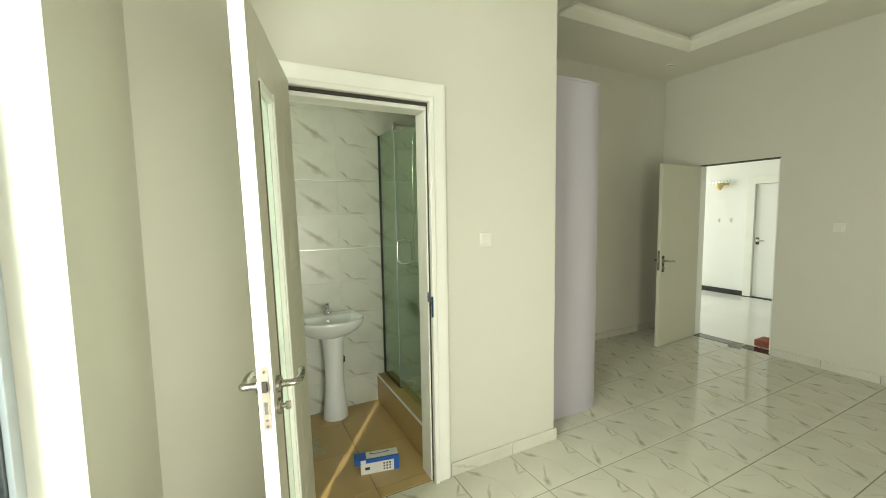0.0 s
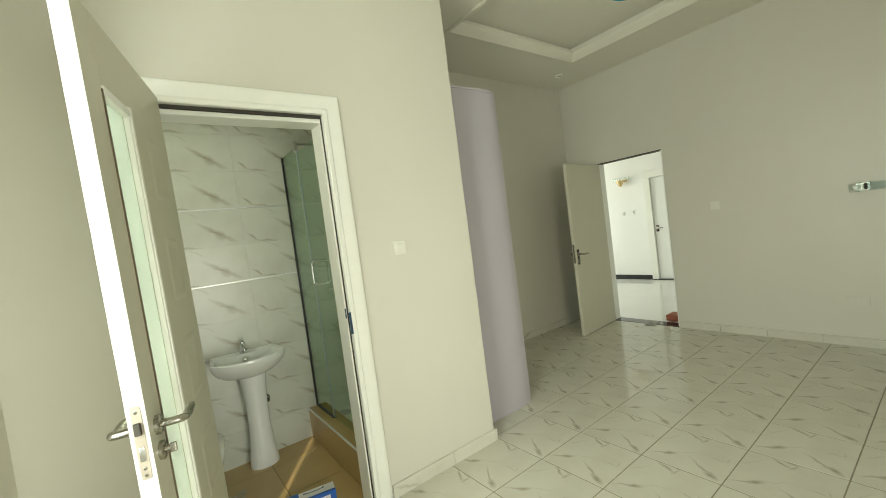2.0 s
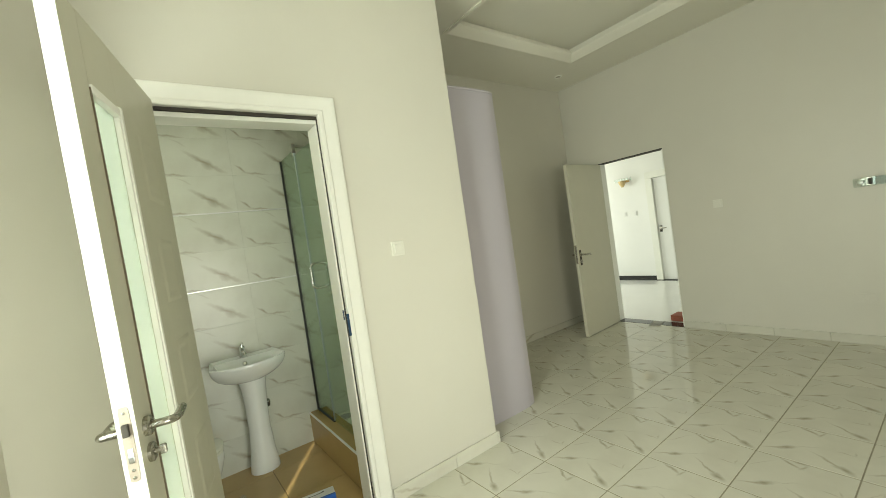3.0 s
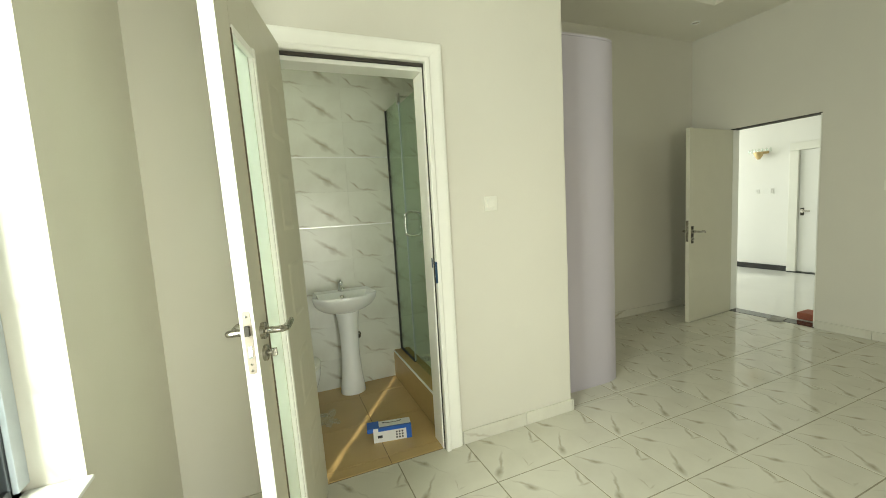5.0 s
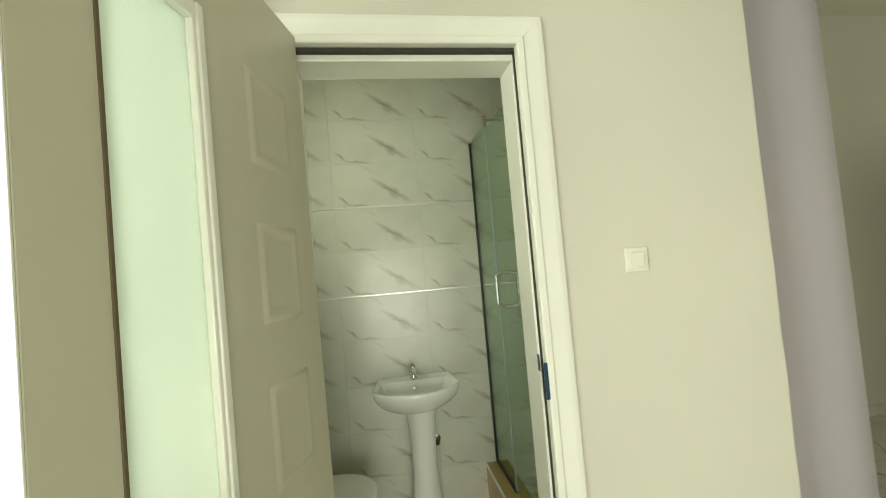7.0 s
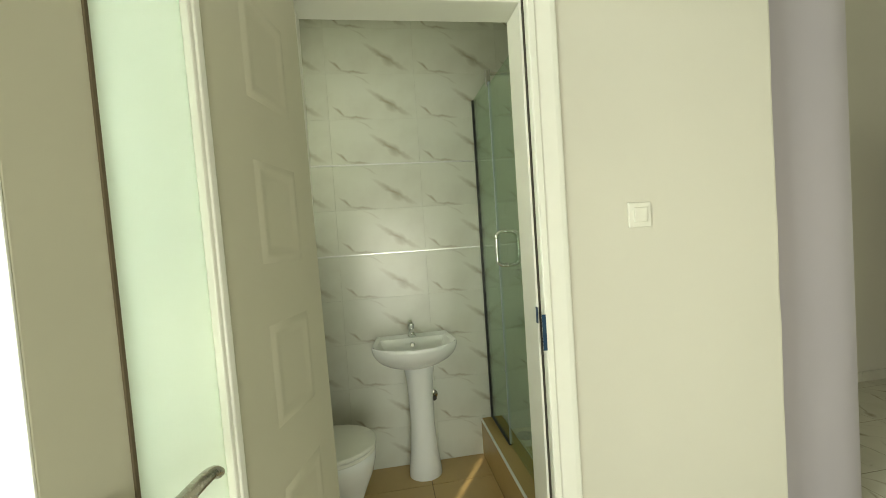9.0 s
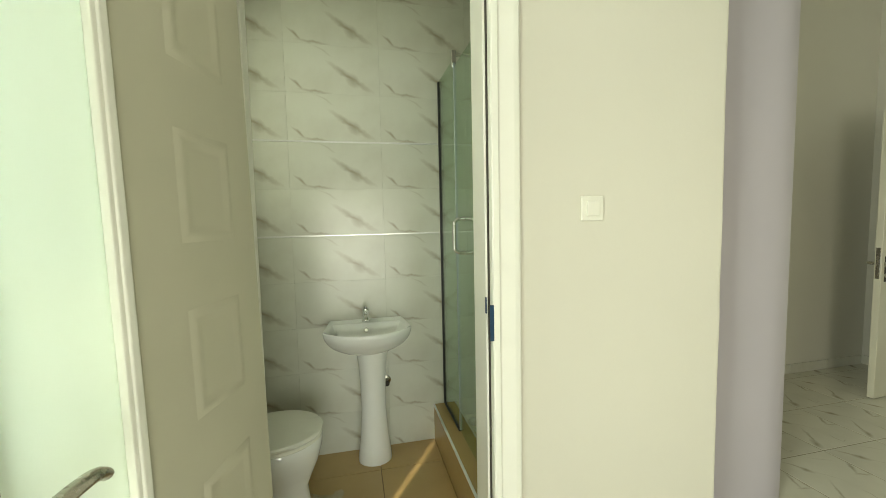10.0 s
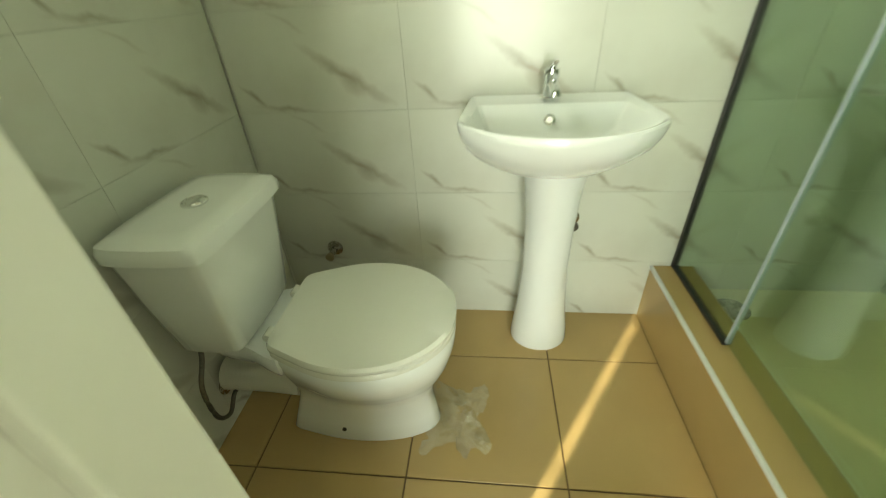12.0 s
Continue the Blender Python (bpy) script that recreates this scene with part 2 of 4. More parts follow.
M_WTILE = marble("marble_wall_tile", (0.60, 0.62, 0.55), VEIN, [
    (0.09, -0.035, -33, 0.16, 0.022, 0.85), (0.105, -0.050, -40, 0.06, 0.036, 0.75),
    (-0.19, -0.085, -42, 0.06, 0.010, 0.8), (-0.10, -0.118, -6, 0.10, 0.009, 0.6),
    (-0.05, 0.10, -30, 0.07, 0.006, 0.3)], False, 0.24)
M_FTILE = marble("marble_floor_tile", (0.59, 0.575, 0.48), (0.30, 0.265, 0.19), [
    (-0.118, -0.082, 55, 0.125, 0.010, 0.75), (-0.158, -0.140, 60, 0.062, 0.024, 0.95), (0.010, -0.127, 86, 0.045, 0.006, 0.45), (0.028, -0.160, 12, 0.03, 0.006, 0.4),
    (0.170, 0.050, 60, 0.075, 0.012, 0.85), (0.197, 0.012, 84, 0.040, 0.012, 0.75), (0.160, -0.004, -15, 0.045, 0.010, 0.6),
    (-0.090, 0.120, -55, 0.095, 0.010, 0.75), (-0.078, 0.098, -52, 0.050, 0.021, 0.95), (-0.02, 0.03, -60, 0.08, 0.005, 0.35), (0.09, 0.15, -35, 0.09, 0.005, 0.35)],
    True, 0.06, wobble=0.045, relief=0.015, wave_scale=13)




# ---- building helpers ----
WORLD = {}


def box(x0, x1, y0, y1, z0, z1, bev=0.0, bm=None, seg=2):
    """A box, its edges rounded by bev, added to bm."""
    b = bmesh.new()
    vs = [b.verts.new((x, y, z)) for x in (x0, x1) for y in (y0, y1) for z in (z0, z1)]
    for f in ((0, 1, 3, 2), (4, 6, 7, 5), (0, 4, 5, 1), (2, 3, 7, 6), (0, 2, 6, 4), (1, 5, 7, 3)):
        b.faces.new([vs[i] for i in f])
    if bev:
        bmesh.ops.bevel(b, geom=b.edges[:], offset=bev, segments=seg, profile=0.5, affect="EDGES")
    return join(bm, b)


def join(bm, b):
    if bm is None:
        return b
    me = bpy.data.meshes.new("tmp")
    b.to_mesh(me)
    b.free()
    bm.from_mesh(me)
    bpy.data.meshes.remove(me)
    return bm


def turned(bm, m):
    bmesh.ops.transform(bm, matrix=m, verts=bm.verts[:])
    return bm


def loft(rings, bm=None, cap0=True, cap1=True, closed=True):
    """Skin over rings of equal length."""
    b = bmesh.new()
    vr = [[b.verts.new(p) for p in r] for r in rings]
    n = len(rings[0])
    for a, c in zip(vr, vr[1:]):
        for i in range(n if closed else n - 1):
            j = (i + 1) % n
            b.faces.new((a[i], a[j], c[j], c[i]))
    if cap0:
        b.faces.new(vr[0][::-1])
    if cap1:
        b.faces.new(vr[-1])
    bmesh.ops.recalc_face_normals(b, faces=b.faces[:])
    return join(bm, b)


def circle(cx, cy, z, r, n=24, ry=None):
    return [(cx + r * math.cos(2 * math.pi * i / n), cy + (ry or r) * math.sin(2 * math.pi * i / n), z) for i in range(n)]


def lathe(profile, n=24, bm=None, m=None):
    """Turned body: profile of (radius, height) about z, then moved by m."""
    b = loft([circle(0, 0, z, max(r, 0.0004), n) for r, z in profile])
    if m is not None:
        turned(b, m)
    return join(bm, b)


def tube(points, r, n=10, bm=None, flat=1.0):
    """A bent round bar through points; r may be one radius or one for each point."""
    pts = [Vector(p) for p in points]
    rs = r if isinstance(r, (list, tuple)) else [r] * len(pts)
    rings = []
    up = Vector((0, 0, 1))
    for i, p in enumerate(pts):
        d = (pts[min(i + 1, len(pts) - 1)] - pts[max(i - 1, 0)]).normalized()
        side = d.cross(up)
        if side.length < 0.05:
            side = d.cross(Vector((1, 0, 0)))
        side.normalize()
        top = side.cross(d).normalized()
        rings.append([p + rs[i] * (side * math.cos(2 * math.pi * k / n) + top * flat * math.sin(2 * math.pi * k / n)) for k in range(n)])
    return loft(rings, bm)


def smooth_line(points, steps=6):
    """Catmull-Rom through points."""
    pts = [Vector(p) for p in points]
    out = []
    for i in range(len(pts) - 1):
        a, b, c, d = pts[max(i - 1, 0)], pts[i], pts[i + 1], pts[min(i + 2, len(pts) - 1)]
        for k in range(steps):
            t = k / steps
            out.append(0.5 * (2 * b + (c - a) * t + (2 * a - 5 * b + 4 * c - d) * t * t + (3 * b - a - 3 * c + d) * t ** 3))
    out.append(pts[-1])
    return out


def rounded(points, rounds=3):
    """Closed 2D outline with its corners cut round."""
    p = [Vector(q) for q in points]
    for _ in range(rounds):
        p = [q for a, b in zip(p, p[1:] + p[:1]) for q in (a * 0.75 + b * 0.25, a * 0.25 + b * 0.75)]
    return p


def part(name, bm, material, parent=None, label="", smooth=False, local=False):
    """Links bm as one mesh object, under a thing or a part. bm is in the world's metres, or in the parent's if local."""
    if parent is not None and not local:
        bmesh.ops.transform(bm, matrix=WORLD[parent].inverted(), verts=bm.verts[:])
    me = bpy.data.meshes.new(name)
    bm.to_mesh(me)
    bm.free()
    me.materials.append(material)
    if smooth:
        for p in me.polygons:
            p.use_smooth = True
        me.set_sharp_from_angle(angle=radians(38))
    ob = new(name, me)
    ob.parent = parent
    WORLD[ob] = WORLD[parent] if parent is not None else Matrix.Identity(4)
    if label:
        ob["label"] = label
    return ob


def thing(name, label, category, m=None, group="", kind=""):
    """An Empty at a thing's base, for its parts."""
    ob = new(name)
    ob.empty_display_size = 0.1
    ob.matrix_world = m or Matrix.Identity(4)
    WORLD[ob] = ob.matrix_world.copy()
    return tagged(ob, label, category, group, kind)


def structure(name, bm, material, label, category, smooth=False):
    return tagged(part(name, bm, material, smooth=smooth), label, category, kind="structure")


def wall_along_x(x0, x1, y0, y1, z1, holes):
    """A wall with openings (x0, x1, z0, z1)."""
    bm = bmesh.new()
    x = x0
    for a, b, c, d in sorted(holes):
        box(x, a, y0, y1, 0, z1, bm=bm)
        if c > 0:
            box(a, b, y0, y1, 0, c, bm=bm)
        box(a, b, y0, y1, d, z1, bm=bm)
        x = b
    return box(x, x1, y0, y1, 0, z1, bm=bm)


def wall_along_y(x0, x1, y0, y1, z1, holes):
    m = pose(0, 0, 0, 0, 0, 90)
    bm = wall_along_x(y0, y1, -x1, -x0, z1, holes)
    return turned(bm, m)


def uneven_corner(bm):
    """The outer end of the bathroom wall, its plaster edge a little wavy and rounded."""
    rings = []
    for k in range(58):
        z = TOP * k / 57
        n1 = 0.004 * noise.noise(Vector((0.3, 1.7, z * 2.3))) + 0.002 * noise.noise(Vector((4.0, 0.2, z * 9)))
        n2 = 0.0015 * noise.noise(Vector((7.0, 2.2, z * 5)))
        x = BATH_X - 0.002 + n1
        rings.append([(BATH_X - 0.05, BATH_Y, z), (x - 0.012, BATH_Y, z), (x - 0.004, BATH_Y + 0.002 + n2, z), (x, BATH_Y + 0.008, z), (BATH_X, BATH_Y + 0.03, z), (BATH_X, BATH_Y + 0.12, z), (BATH_X - 0.05, BATH_Y + 0.12, z)])
    return loft(rings, bm)


# ---- the shell ----
TOP = 3.42          # walls go up behind the ceilings
EAST, NORTH, SOUTH = 4.80, 3.24, -1.60
BATH_Y, BATH_X = 1.91, 1.757
DOOR_L, DOOR_R, DOOR_T = 0.115, 0.885, 2.115

structure("wall_west", wall_along_y(WEST - 0.30, WEST, SOUTH - 0.15, NORTH + 0.15, TOP, [(0.16, 1.130, 0.75, 2.35), (2.20, 2.64, 1.70, 2.24)]), M_WALL,
          "cream painted wall with a tall window opening", "wall")
wall_bath = structure("wall_bath", uneven_corner(wall_along_x(WEST, BATH_X - 0.05, BATH_Y, BATH_Y + 0.12, TOP, [(DOOR_L, DOOR_R, 0.0, DOOR_T)])), M_WALL,
          "cream painted wall round the bathroom door", "wall")
structure("wall_shower", box(BATH_X - 0.12, BATH_X, BATH_Y + 0.12, NORTH, 0, TOP), M_WALL, "cream partition wall beside the wardrobe", "wall")
structure("wall_north", box(BATH_X, EAST + 0.15, NORTH, NORTH + 0.15, 0, TOP), M_WALL, "cream painted bedroom wall", "wall")
wall_bath_back = structure("wall_bath_back", box(WEST, BATH_X - 0.12, 3.047, NORTH + 0.15, 0, TOP), M_GROUT, "bathroom wall behind the marble tiles", "wall")
structure("wall_east", wall_along_y(EAST, EAST + 0.15, SOUTH - 0.15, NORTH, TOP, [(1.995, 2.80, 0.0, 2.045)]), M_WALL,
          "cream painted wall with the bedroom doorway", "wall")
structure("wall_south", wall_along_x(WEST, EAST, SOUTH - 0.15, SOUTH, TOP, [(-0.3, 1.2, 0.08, 1.75)]), M_WALL, "cream painted wall with a window opening", "wall")

# ceilings
cb = bmesh.new()
IX0, IX1, IY0, IY1 = 2.37, EAST - 0.70, 0.34, NORTH - 0.71
Z_LOW, Z_HIGH = 3.14, 3.27
box(WEST, EAST, IY1, NORTH, Z_LOW, TOP, bm=cb)
box(WEST, EAST, SOUTH, IY0, Z_LOW, TOP, bm=cb)
box(WEST, IX0, IY0, IY1, Z_LOW, TOP, bm=cb)
box(IX1, EAST, IY0, IY1, Z_LOW, TOP, bm=cb)
box(IX0, IX1, IY0, IY1, Z_HIGH, TOP, bm=cb)


def frame_ring(x0, x1, y0, y1, section, bm):
    """A moulding run round a rectangle; section is (inset, z)."""
    b = bmesh.new()
    rows = []
    for d, z in section:
        rows.append([b.verts.new(p) for p in ((x0 + d, y0 + d, z), (x1 - d, y0 + d, z), (x1 - d, y1 - d, z), (x0 + d, y1 - d, z))])
    for a, c in zip(rows, rows[1:] + rows[:1]):
        for i in range(4):
            j = (i + 1) % 4
            b.faces.new((a[i], a[j], c[j], c[i]))
    bmesh.ops.recalc_face_normals(b, faces=b.faces[:])
    return join(bm, b)


frame_ring(IX0, IX1, IY0, IY1, [(-0.04, Z_LOW + 0.002), (-0.04, Z_LOW - 0.010), (-0.012, Z_LOW - 0.012), (0.012, Z_LOW + 0.004), (0.050, Z_LOW + 0.034),
                                (0.066, Z_LOW + 0.052), (0.066, Z_LOW + 0.070), (0.0, Z_LOW + 0.078)], cb)
structure("ceiling", cb, M_CEIL, "cream plaster tray ceiling with a moulded edge", "ceiling")
structure("ceiling_bath", box(WEST, BATH_X - 0.12, BATH_Y + 0.12, 3.047, 2.62, 2.72), M_CEIL, "plain white bathroom ceiling", "ceiling")

# floors
floor = structure("floor", box(WEST, EAST, SOUTH, NORTH, -0.2, -0.0005), M_GROUT_F, "white marble-look tiled bedroom floor with grey grout", "floor")

# ---- hall beyond the bedroom door ----
HX = 7.77
structure("hall_floor", box(EAST + 0.15, HX + 0.6, 0.6, 6.6, -0.2, 0.0), mat("hall_tile", (0.78, 0.78, 0.74), 0.09, vary=0.04, scale=2), "glossy white tiled hall floor", "floor")
structure("hall_wall", wall_along_y(HX, HX + 0.15, 0.6, 6.6, TOP, [(2.77, 3.62, 0.0, 2.0)]), M_HALL, "bright white hall wall with a doorway", "wall")
structure("hall_wall_south", box(EAST + 0.15, HX, 0.45, 0.6, 0, TOP), M_HALL, "white hall end wall", "wall")
structure("hall_wall_north", wall_along_x(EAST + 0.15, HX, 6.4, 6.55, TOP, [(5.3, 7.2, 0.6, 2.6)]), M_HALL, "white hall wall with a window opening", "wall")
structure("hall_wall_west", box(EAST, EAST + 0.15, NORTH + 0.15, 6.55, 0, TOP), M_HALL, "white hall side wall", "wall")
structure("hall_ceiling", box(EAST + 0.15, HX + 0.6, 0.45, 6.55, 3.1, 3.3), M_CEIL, "white hall ceiling", "ceiling")
structure("hall_room_wall", box(HX + 0.6, HX + 0.7, 0.6, 6.6, 0, 3.3), M_HALL, "plain wall behind the hall door", "wall")
structure("door_sill", box(EAST - 0.004, EAST + 0.16, 1.995, 2.80, -0.05, 0.004, 0.002), M_GRANITE, "polished black granite door sill", "sill")
structure("hall_baseboard", box(HX - 0.015, HX, 3.685, 6.4, 0.0, 0.09, 0.003), M_GRANITE, "polished black granite skirting in the hall", "skirting")
structure("hall_step", box(HX - 0.03, HX + 0.15, 2.72, 3.68, 0.0, 0.014, 0.003), M_GRANITE, "dark granite step under the hall door", "step")


def lever(parent, side, x, y, z, reach, material=None, local=True, rose_r=0.026):
    """A curved lever handle on a round rose: side is +1 or -1 along y, reach the way of the grip along x."""
    material = material or M_NICKEL
    h = part("handle", lathe([(rose_r, 0), (rose_r, 0.011), (rose_r - 0.004, 0.014), (0.011, 0.0145)], 24, m=pose(x, y, z, -90 * side)), material, parent, "curved satin nickel lever handle", True, local)
    neck = smooth_line([(x, y, z), (x, y + side * 0.040, z), (x + reach * 0.010, y + side * 0.056, z - 0.002), (x + reach * 0.048, y + side * 0.059, z - 0.008),
                        (x + reach * 0.090, y + side * 0.059, z - 0.004), (x + reach * 0.120, y + side * 0.056, z - 0.006), (x + reach * 0.140, y + side * 0.050, z - 0.018)])
    n = len(neck)
    part("lever", tube(neck, [0.0122 if i < n * 0.5 else 0.0122 - 0.005 * (i / n - 0.5) for i in range(n)], 12, flat=0.85), material, h, "", True, True)
    return h


# hall door, shut
hall_door = thing("hall_door", "closed white panel door in a white frame in the hall", "door", pose(HX + 0.09, 3.6, 0.014))
part("leaf", box(HX + 0.03, HX + 0.07, 2.832, 3.558, 0.018, 1.944, 0.003), M_HALL, hall_door)
for a in ((HX - 0.02, HX + 0.148, 3.56, 3.68, 0.0145, 1.946), (HX - 0.02, HX + 0.148, 2.71, 2.83, 0.0145, 1.946), (HX - 0.02, HX + 0.148, 2.71, 3.68, 1.948, 2.07)):
    part("frame", box(*a, 0.004), M_TRIM, hall_door)
hh = part("handle", lathe([(0.03, 0), (0.03, 0.012), (0.012, 0.014)], 16, m=pose(HX + 0.03, 3.51, 0.99, 0, -90)), M_NICKEL, hall_door, "satin nickel lever", True)
part("lever", tube([(HX + 0.03, 3.51, 0.99), (HX - 0.025, 3.51, 0.99), (HX - 0.03, 3.49, 0.99), (HX - 0.028, 3.39, 0.99)], 0.011, 8), M_NICKEL, hh, smooth=True)
part("lock_plate", box(HX + 0.022, HX + 0.029, 3.485, 3.535, 0.92, 1.04, 0.003), M_DARK, hall_door)

# hall wall lamp
LY = 4.08
hl = thing("wall_lamp", "gold and crystal wall lamp on the white hall wall", "wall lamp", pose(HX, LY, 1.9))
part("backplate", box(HX - 0.02, HX - 0.002, LY - 0.1, LY + 0.1, 1.96, 2.0, 0.004), M_GOLD, hl, "gold backplate")
part("bowl", lathe([(0.02, 0), (0.05, 0.05), (0.07, 0.10), (0.075, 0.12), (0.065, 0.12), (0.04, 0.06)], 20, m=pose(HX - 0.10, LY, 1.87)), M_GOLD, hl, "amber glass bowl", True)
for k in range(7):
    yy = LY - 0.16 + k * 0.053
    part("crystal", lathe([(0.004, 0), (0.018, 0.02), (0.018, 0.055), (0.004, 0.08)], 8, m=pose(HX - 0.07 - 0.03 * math.sin(k / 6 * math.pi), yy, 1.975)), M_CRYSTAL, hl)


def wall_switch(x, y, z, m, label, w=0.082, material=None):
    """A flat switch plate with one rocker, in a plane turned by m."""
    s = thing("light_switch", label, "switch", pose(x, y, z) @ m)
    part("plate", turned(box(-w / 2, w / 2, -0.009, 0, -w / 2, w / 2, 0.003), Matrix.Identity(4)), material or M_PLASTIC, s, local=True)
    part("rocker", turned(box(-w * 0.28, w * 0.28, -0.0045, 0.0045, -w * 0.30, w * 0.30, 0.002), pose(0, -0.0105, 0, 3)), material or M_PLASTIC, s, local=True)
    return s


wall_switch(1.213, BATH_Y, 1.375, Matrix.Identity(4), "square white light switch beside the bathroom door")
wall_switch(EAST, 1.525, 1.342, pose(0, 0, 0, 0, 0, -90), "square white light switch on the far bedroom wall")
wall_switch(HX, 3.95, 1.33, pose(0, 0, 0, 0, 0, -90), "white double switch on the hall wall", 0.10, M_HALL)
wall_switch(HX, 4.15, 1.33, pose(0, 0, 0, 0, 0, -90), "white socket plate on the hall wall", 0.08, M_HALL)

sock = thing("wall_socket", "cream double socket plate low on the bedroom wall", "socket", pose(EAST, 0.546, 0.393, 0, 0, -90))
part("plate", box(-0.073, 0.073, -0.008, 0, -0.043, 0.043, 0.003), M_WALL, sock, local=True)
for k in (-0.036, 0.036):
    part("insert", box(k - 0.022, k + 0.022, -0.010, -0.0075, -0.028, 0.028, 0.002), M_WALL, sock, local=True)

# bedroom entry door, open into the room
ED = pose(EAST, 2.785, 0.008, 0, 0, 184)
entry = thing("bedroom_door", "white flush door standing open into the bedroom", "door", ED)
# leaf colour carries the shade on the open door
el = part("leaf", box(0.0, 0.785, -0.02, 0.02, 0.0, 2.02, 0.003), M_LEAF_SHADED, entry, local=True)
lever(entry, 1, 0.735, 0.02, 0.965, -1)
lever(entry, -1, 0.735, -0.02, 0.965, -1)
part("lock_plate", box(0.783, 0.788, -0.012, 0.012, 0.86, 1.08, 0.001), M_NICKEL, entry, "steel lock plate", local=True)
part("thumb_turn", lathe([(0.022, 0), (0.022, 0.008), (0.008, 0.01), (0.007, 0.02)], 16, m=pose(0.735, 0.02, 0.885, -90)), M_NICKEL, entry, "", True, True)
part("escutcheon", box(0.715, 0.755, 0.019, 0.024, 0.84, 1.02, 0.002), M_DARK, entry, "dark lock backing", local=True)
for zz in (0.25, 1.0, 1.75):
    part("hinge", lathe([(0.008, 0), (0.008, 0.09)], 10, m=pose(-0.004, -0.024, zz)), M_NICKEL, entry, local=True, smooth=True)
ef = thing("door_frame", "thin cream door lining round the bedroom doorway", "door frame", pose(EAST + 0.07, 2.4, 0), kind="structure")
part("lining", box(EAST + 0.01, EAST + 0.145, 1.995, 2.010, 0.004, 2.035, 0.002), M_TRIM, ef)
part("lining", box(EAST + 0.01, EAST + 0.145, 2.787, 2.80, 0.004, 2.035, 0.002), M_TRIM, ef)
part("lining", box(EAST + 0.01, EAST + 0.145, 1.995, 2.80, 2.038, 2.0445, 0.001), M_DARK, ef, "dark gap above the doorway")

# ---- wardrobe with a bowed lavender end ----
WX0, WX1, WY = BATH_X + 0.004, 2.360, 2.075
front = []
for i in range(25):
    t = i / 24
    x = WX0 + (WX1 - WX0) * t
    bow = 0.02 * (1 - (abs(2 * (t - 0.58)) / 1.16) ** 2.0)
    edge = 0.02 * max(0.0, (t - 0.80) / 0.20) ** 2.2
    front.append((x, WY + 0.03 - bow + edge))
outline = front + [(WX1, NORTH - 0.005), (WX0, NORTH - 0.005)]
wardrobe = thing("wardrobe", "built-in lavender wardrobe end with a bowed side panel", "wardrobe", pose((WX0 + WX1) / 2, 2.6, 0))
part("carcass", loft([[(x, y, z) for x, y in outline] for z in (0.0, 2.44)]), M_LAV, wardrobe, smooth=True)
part("top", loft([[(x, y, z) for x, y in outline] for z in (2.442, 2.458)]), M_LAV, wardrobe)
for a, b in ((2.20, 2.70), (2.71, 3.22)):
    d = part("wardrobe_door", box(WX1 + 0.001, WX1 + 0.019, a, b, 0.08, 2.42, 0.003), M_LAV, wardrobe)

# ---- skirting tiles ----
SK = 0.078


def skirting(name, x0, y0, x1, y1, nx, ny, first=0.4):
    """A row of marble skirting tiles from one point to the other, standing out along (nx, ny)."""
    base = thing(name, "low white marble-look skirting tiles", "skirting", pose(min(x0, x1), min(y0, y1), 0), kind="structure")
    length = math.hypot(x1 - x0, y1 - y0)
    ux, uy = (x1 - x0) / length, (y1 - y0) / length
    s, step = 0.0, first
    while s < length - 0.01:
        e = min(length, s + step) - 0.003
        xs = sorted((x0 + ux * s, x0 + ux * e + nx * 0.012))
        ys = sorted((y0 + uy * s, y0 + uy * e + ny * 0.012))
        part("skirting_tile", box(*xs, *ys, 0, SK, 0.0015, seg=1), M_SKIRT, base)
        s, step = s + step, 0.4
    return base


M_SKIRT = marble("marble_skirting", (0.62, 0.605, 0.52), (0.38, 0.33, 0.24), [(1.2, 0.05, 20, 0.2, 0.02, 0.8), (0.1, 0.03, -20, 0.15, 0.01, 0.6)], False, 0.2)
skirting("baseboard_bath", 0.965, BATH_Y, BATH_X, BATH_Y, 0, -1, 0.435)
skirting("baseboard_corner", WEST, BATH_Y, 0.017, BATH_Y, 0, -1)
skirting("baseboard_side", BATH_X, BATH_Y - 0.012, BATH_X, WY + 0.04, 1, 0)
skirting("baseboard_west", WEST, SOUTH, WEST, BATH_Y - 0.013, 1, 0)
skirting("baseboard_north", WX1 + 0.02, NORTH, EAST - 0.013, NORTH, 0, -1)
skirting("baseboard_east", EAST, 1.985, EAST, SOUTH, -1, 0)
skirting("baseboard_east_return", EAST, NORTH, EAST, 2.81, -1, 0)

# ---- bathroom door ----
bf = thing("bathroom_door_frame", "cream painted wooden door frame with a moulded architrave", "door frame", pose(0.525, BATH_Y, 0), kind="structure")
XL, XR, ZT = 0.1185, 0.853, 2.108


def architrave(pieces):
    """The moulded boards round the opening, mitred at the corners: (inset, y) across the board."""
    section = [(0.0, -0.001), (0.0, -0.026), (0.004, -0.0295), (0.022, -0.0295), (0.027, -0.021), (0.031, -0.0195), (0.080, -0.0195), (0.095, -0.017), (0.1, -0.013), (0.1, -0.001)]
    ends = {"left": lambda d: ((XL - d, 0.0), (XL - d, ZT + d)), "top": lambda d: ((XL - d + 0.0005, ZT + d), (XR + d - 0.0005, ZT + d)), "right": lambda d: ((XR + d, ZT + d), (XR + d, 0.0))}
    return loft([[(ends[pieces](d)[k][0], BATH_Y + y, ends[pieces](d)[k][1]) for d, y in section] for k in (0, 1)])


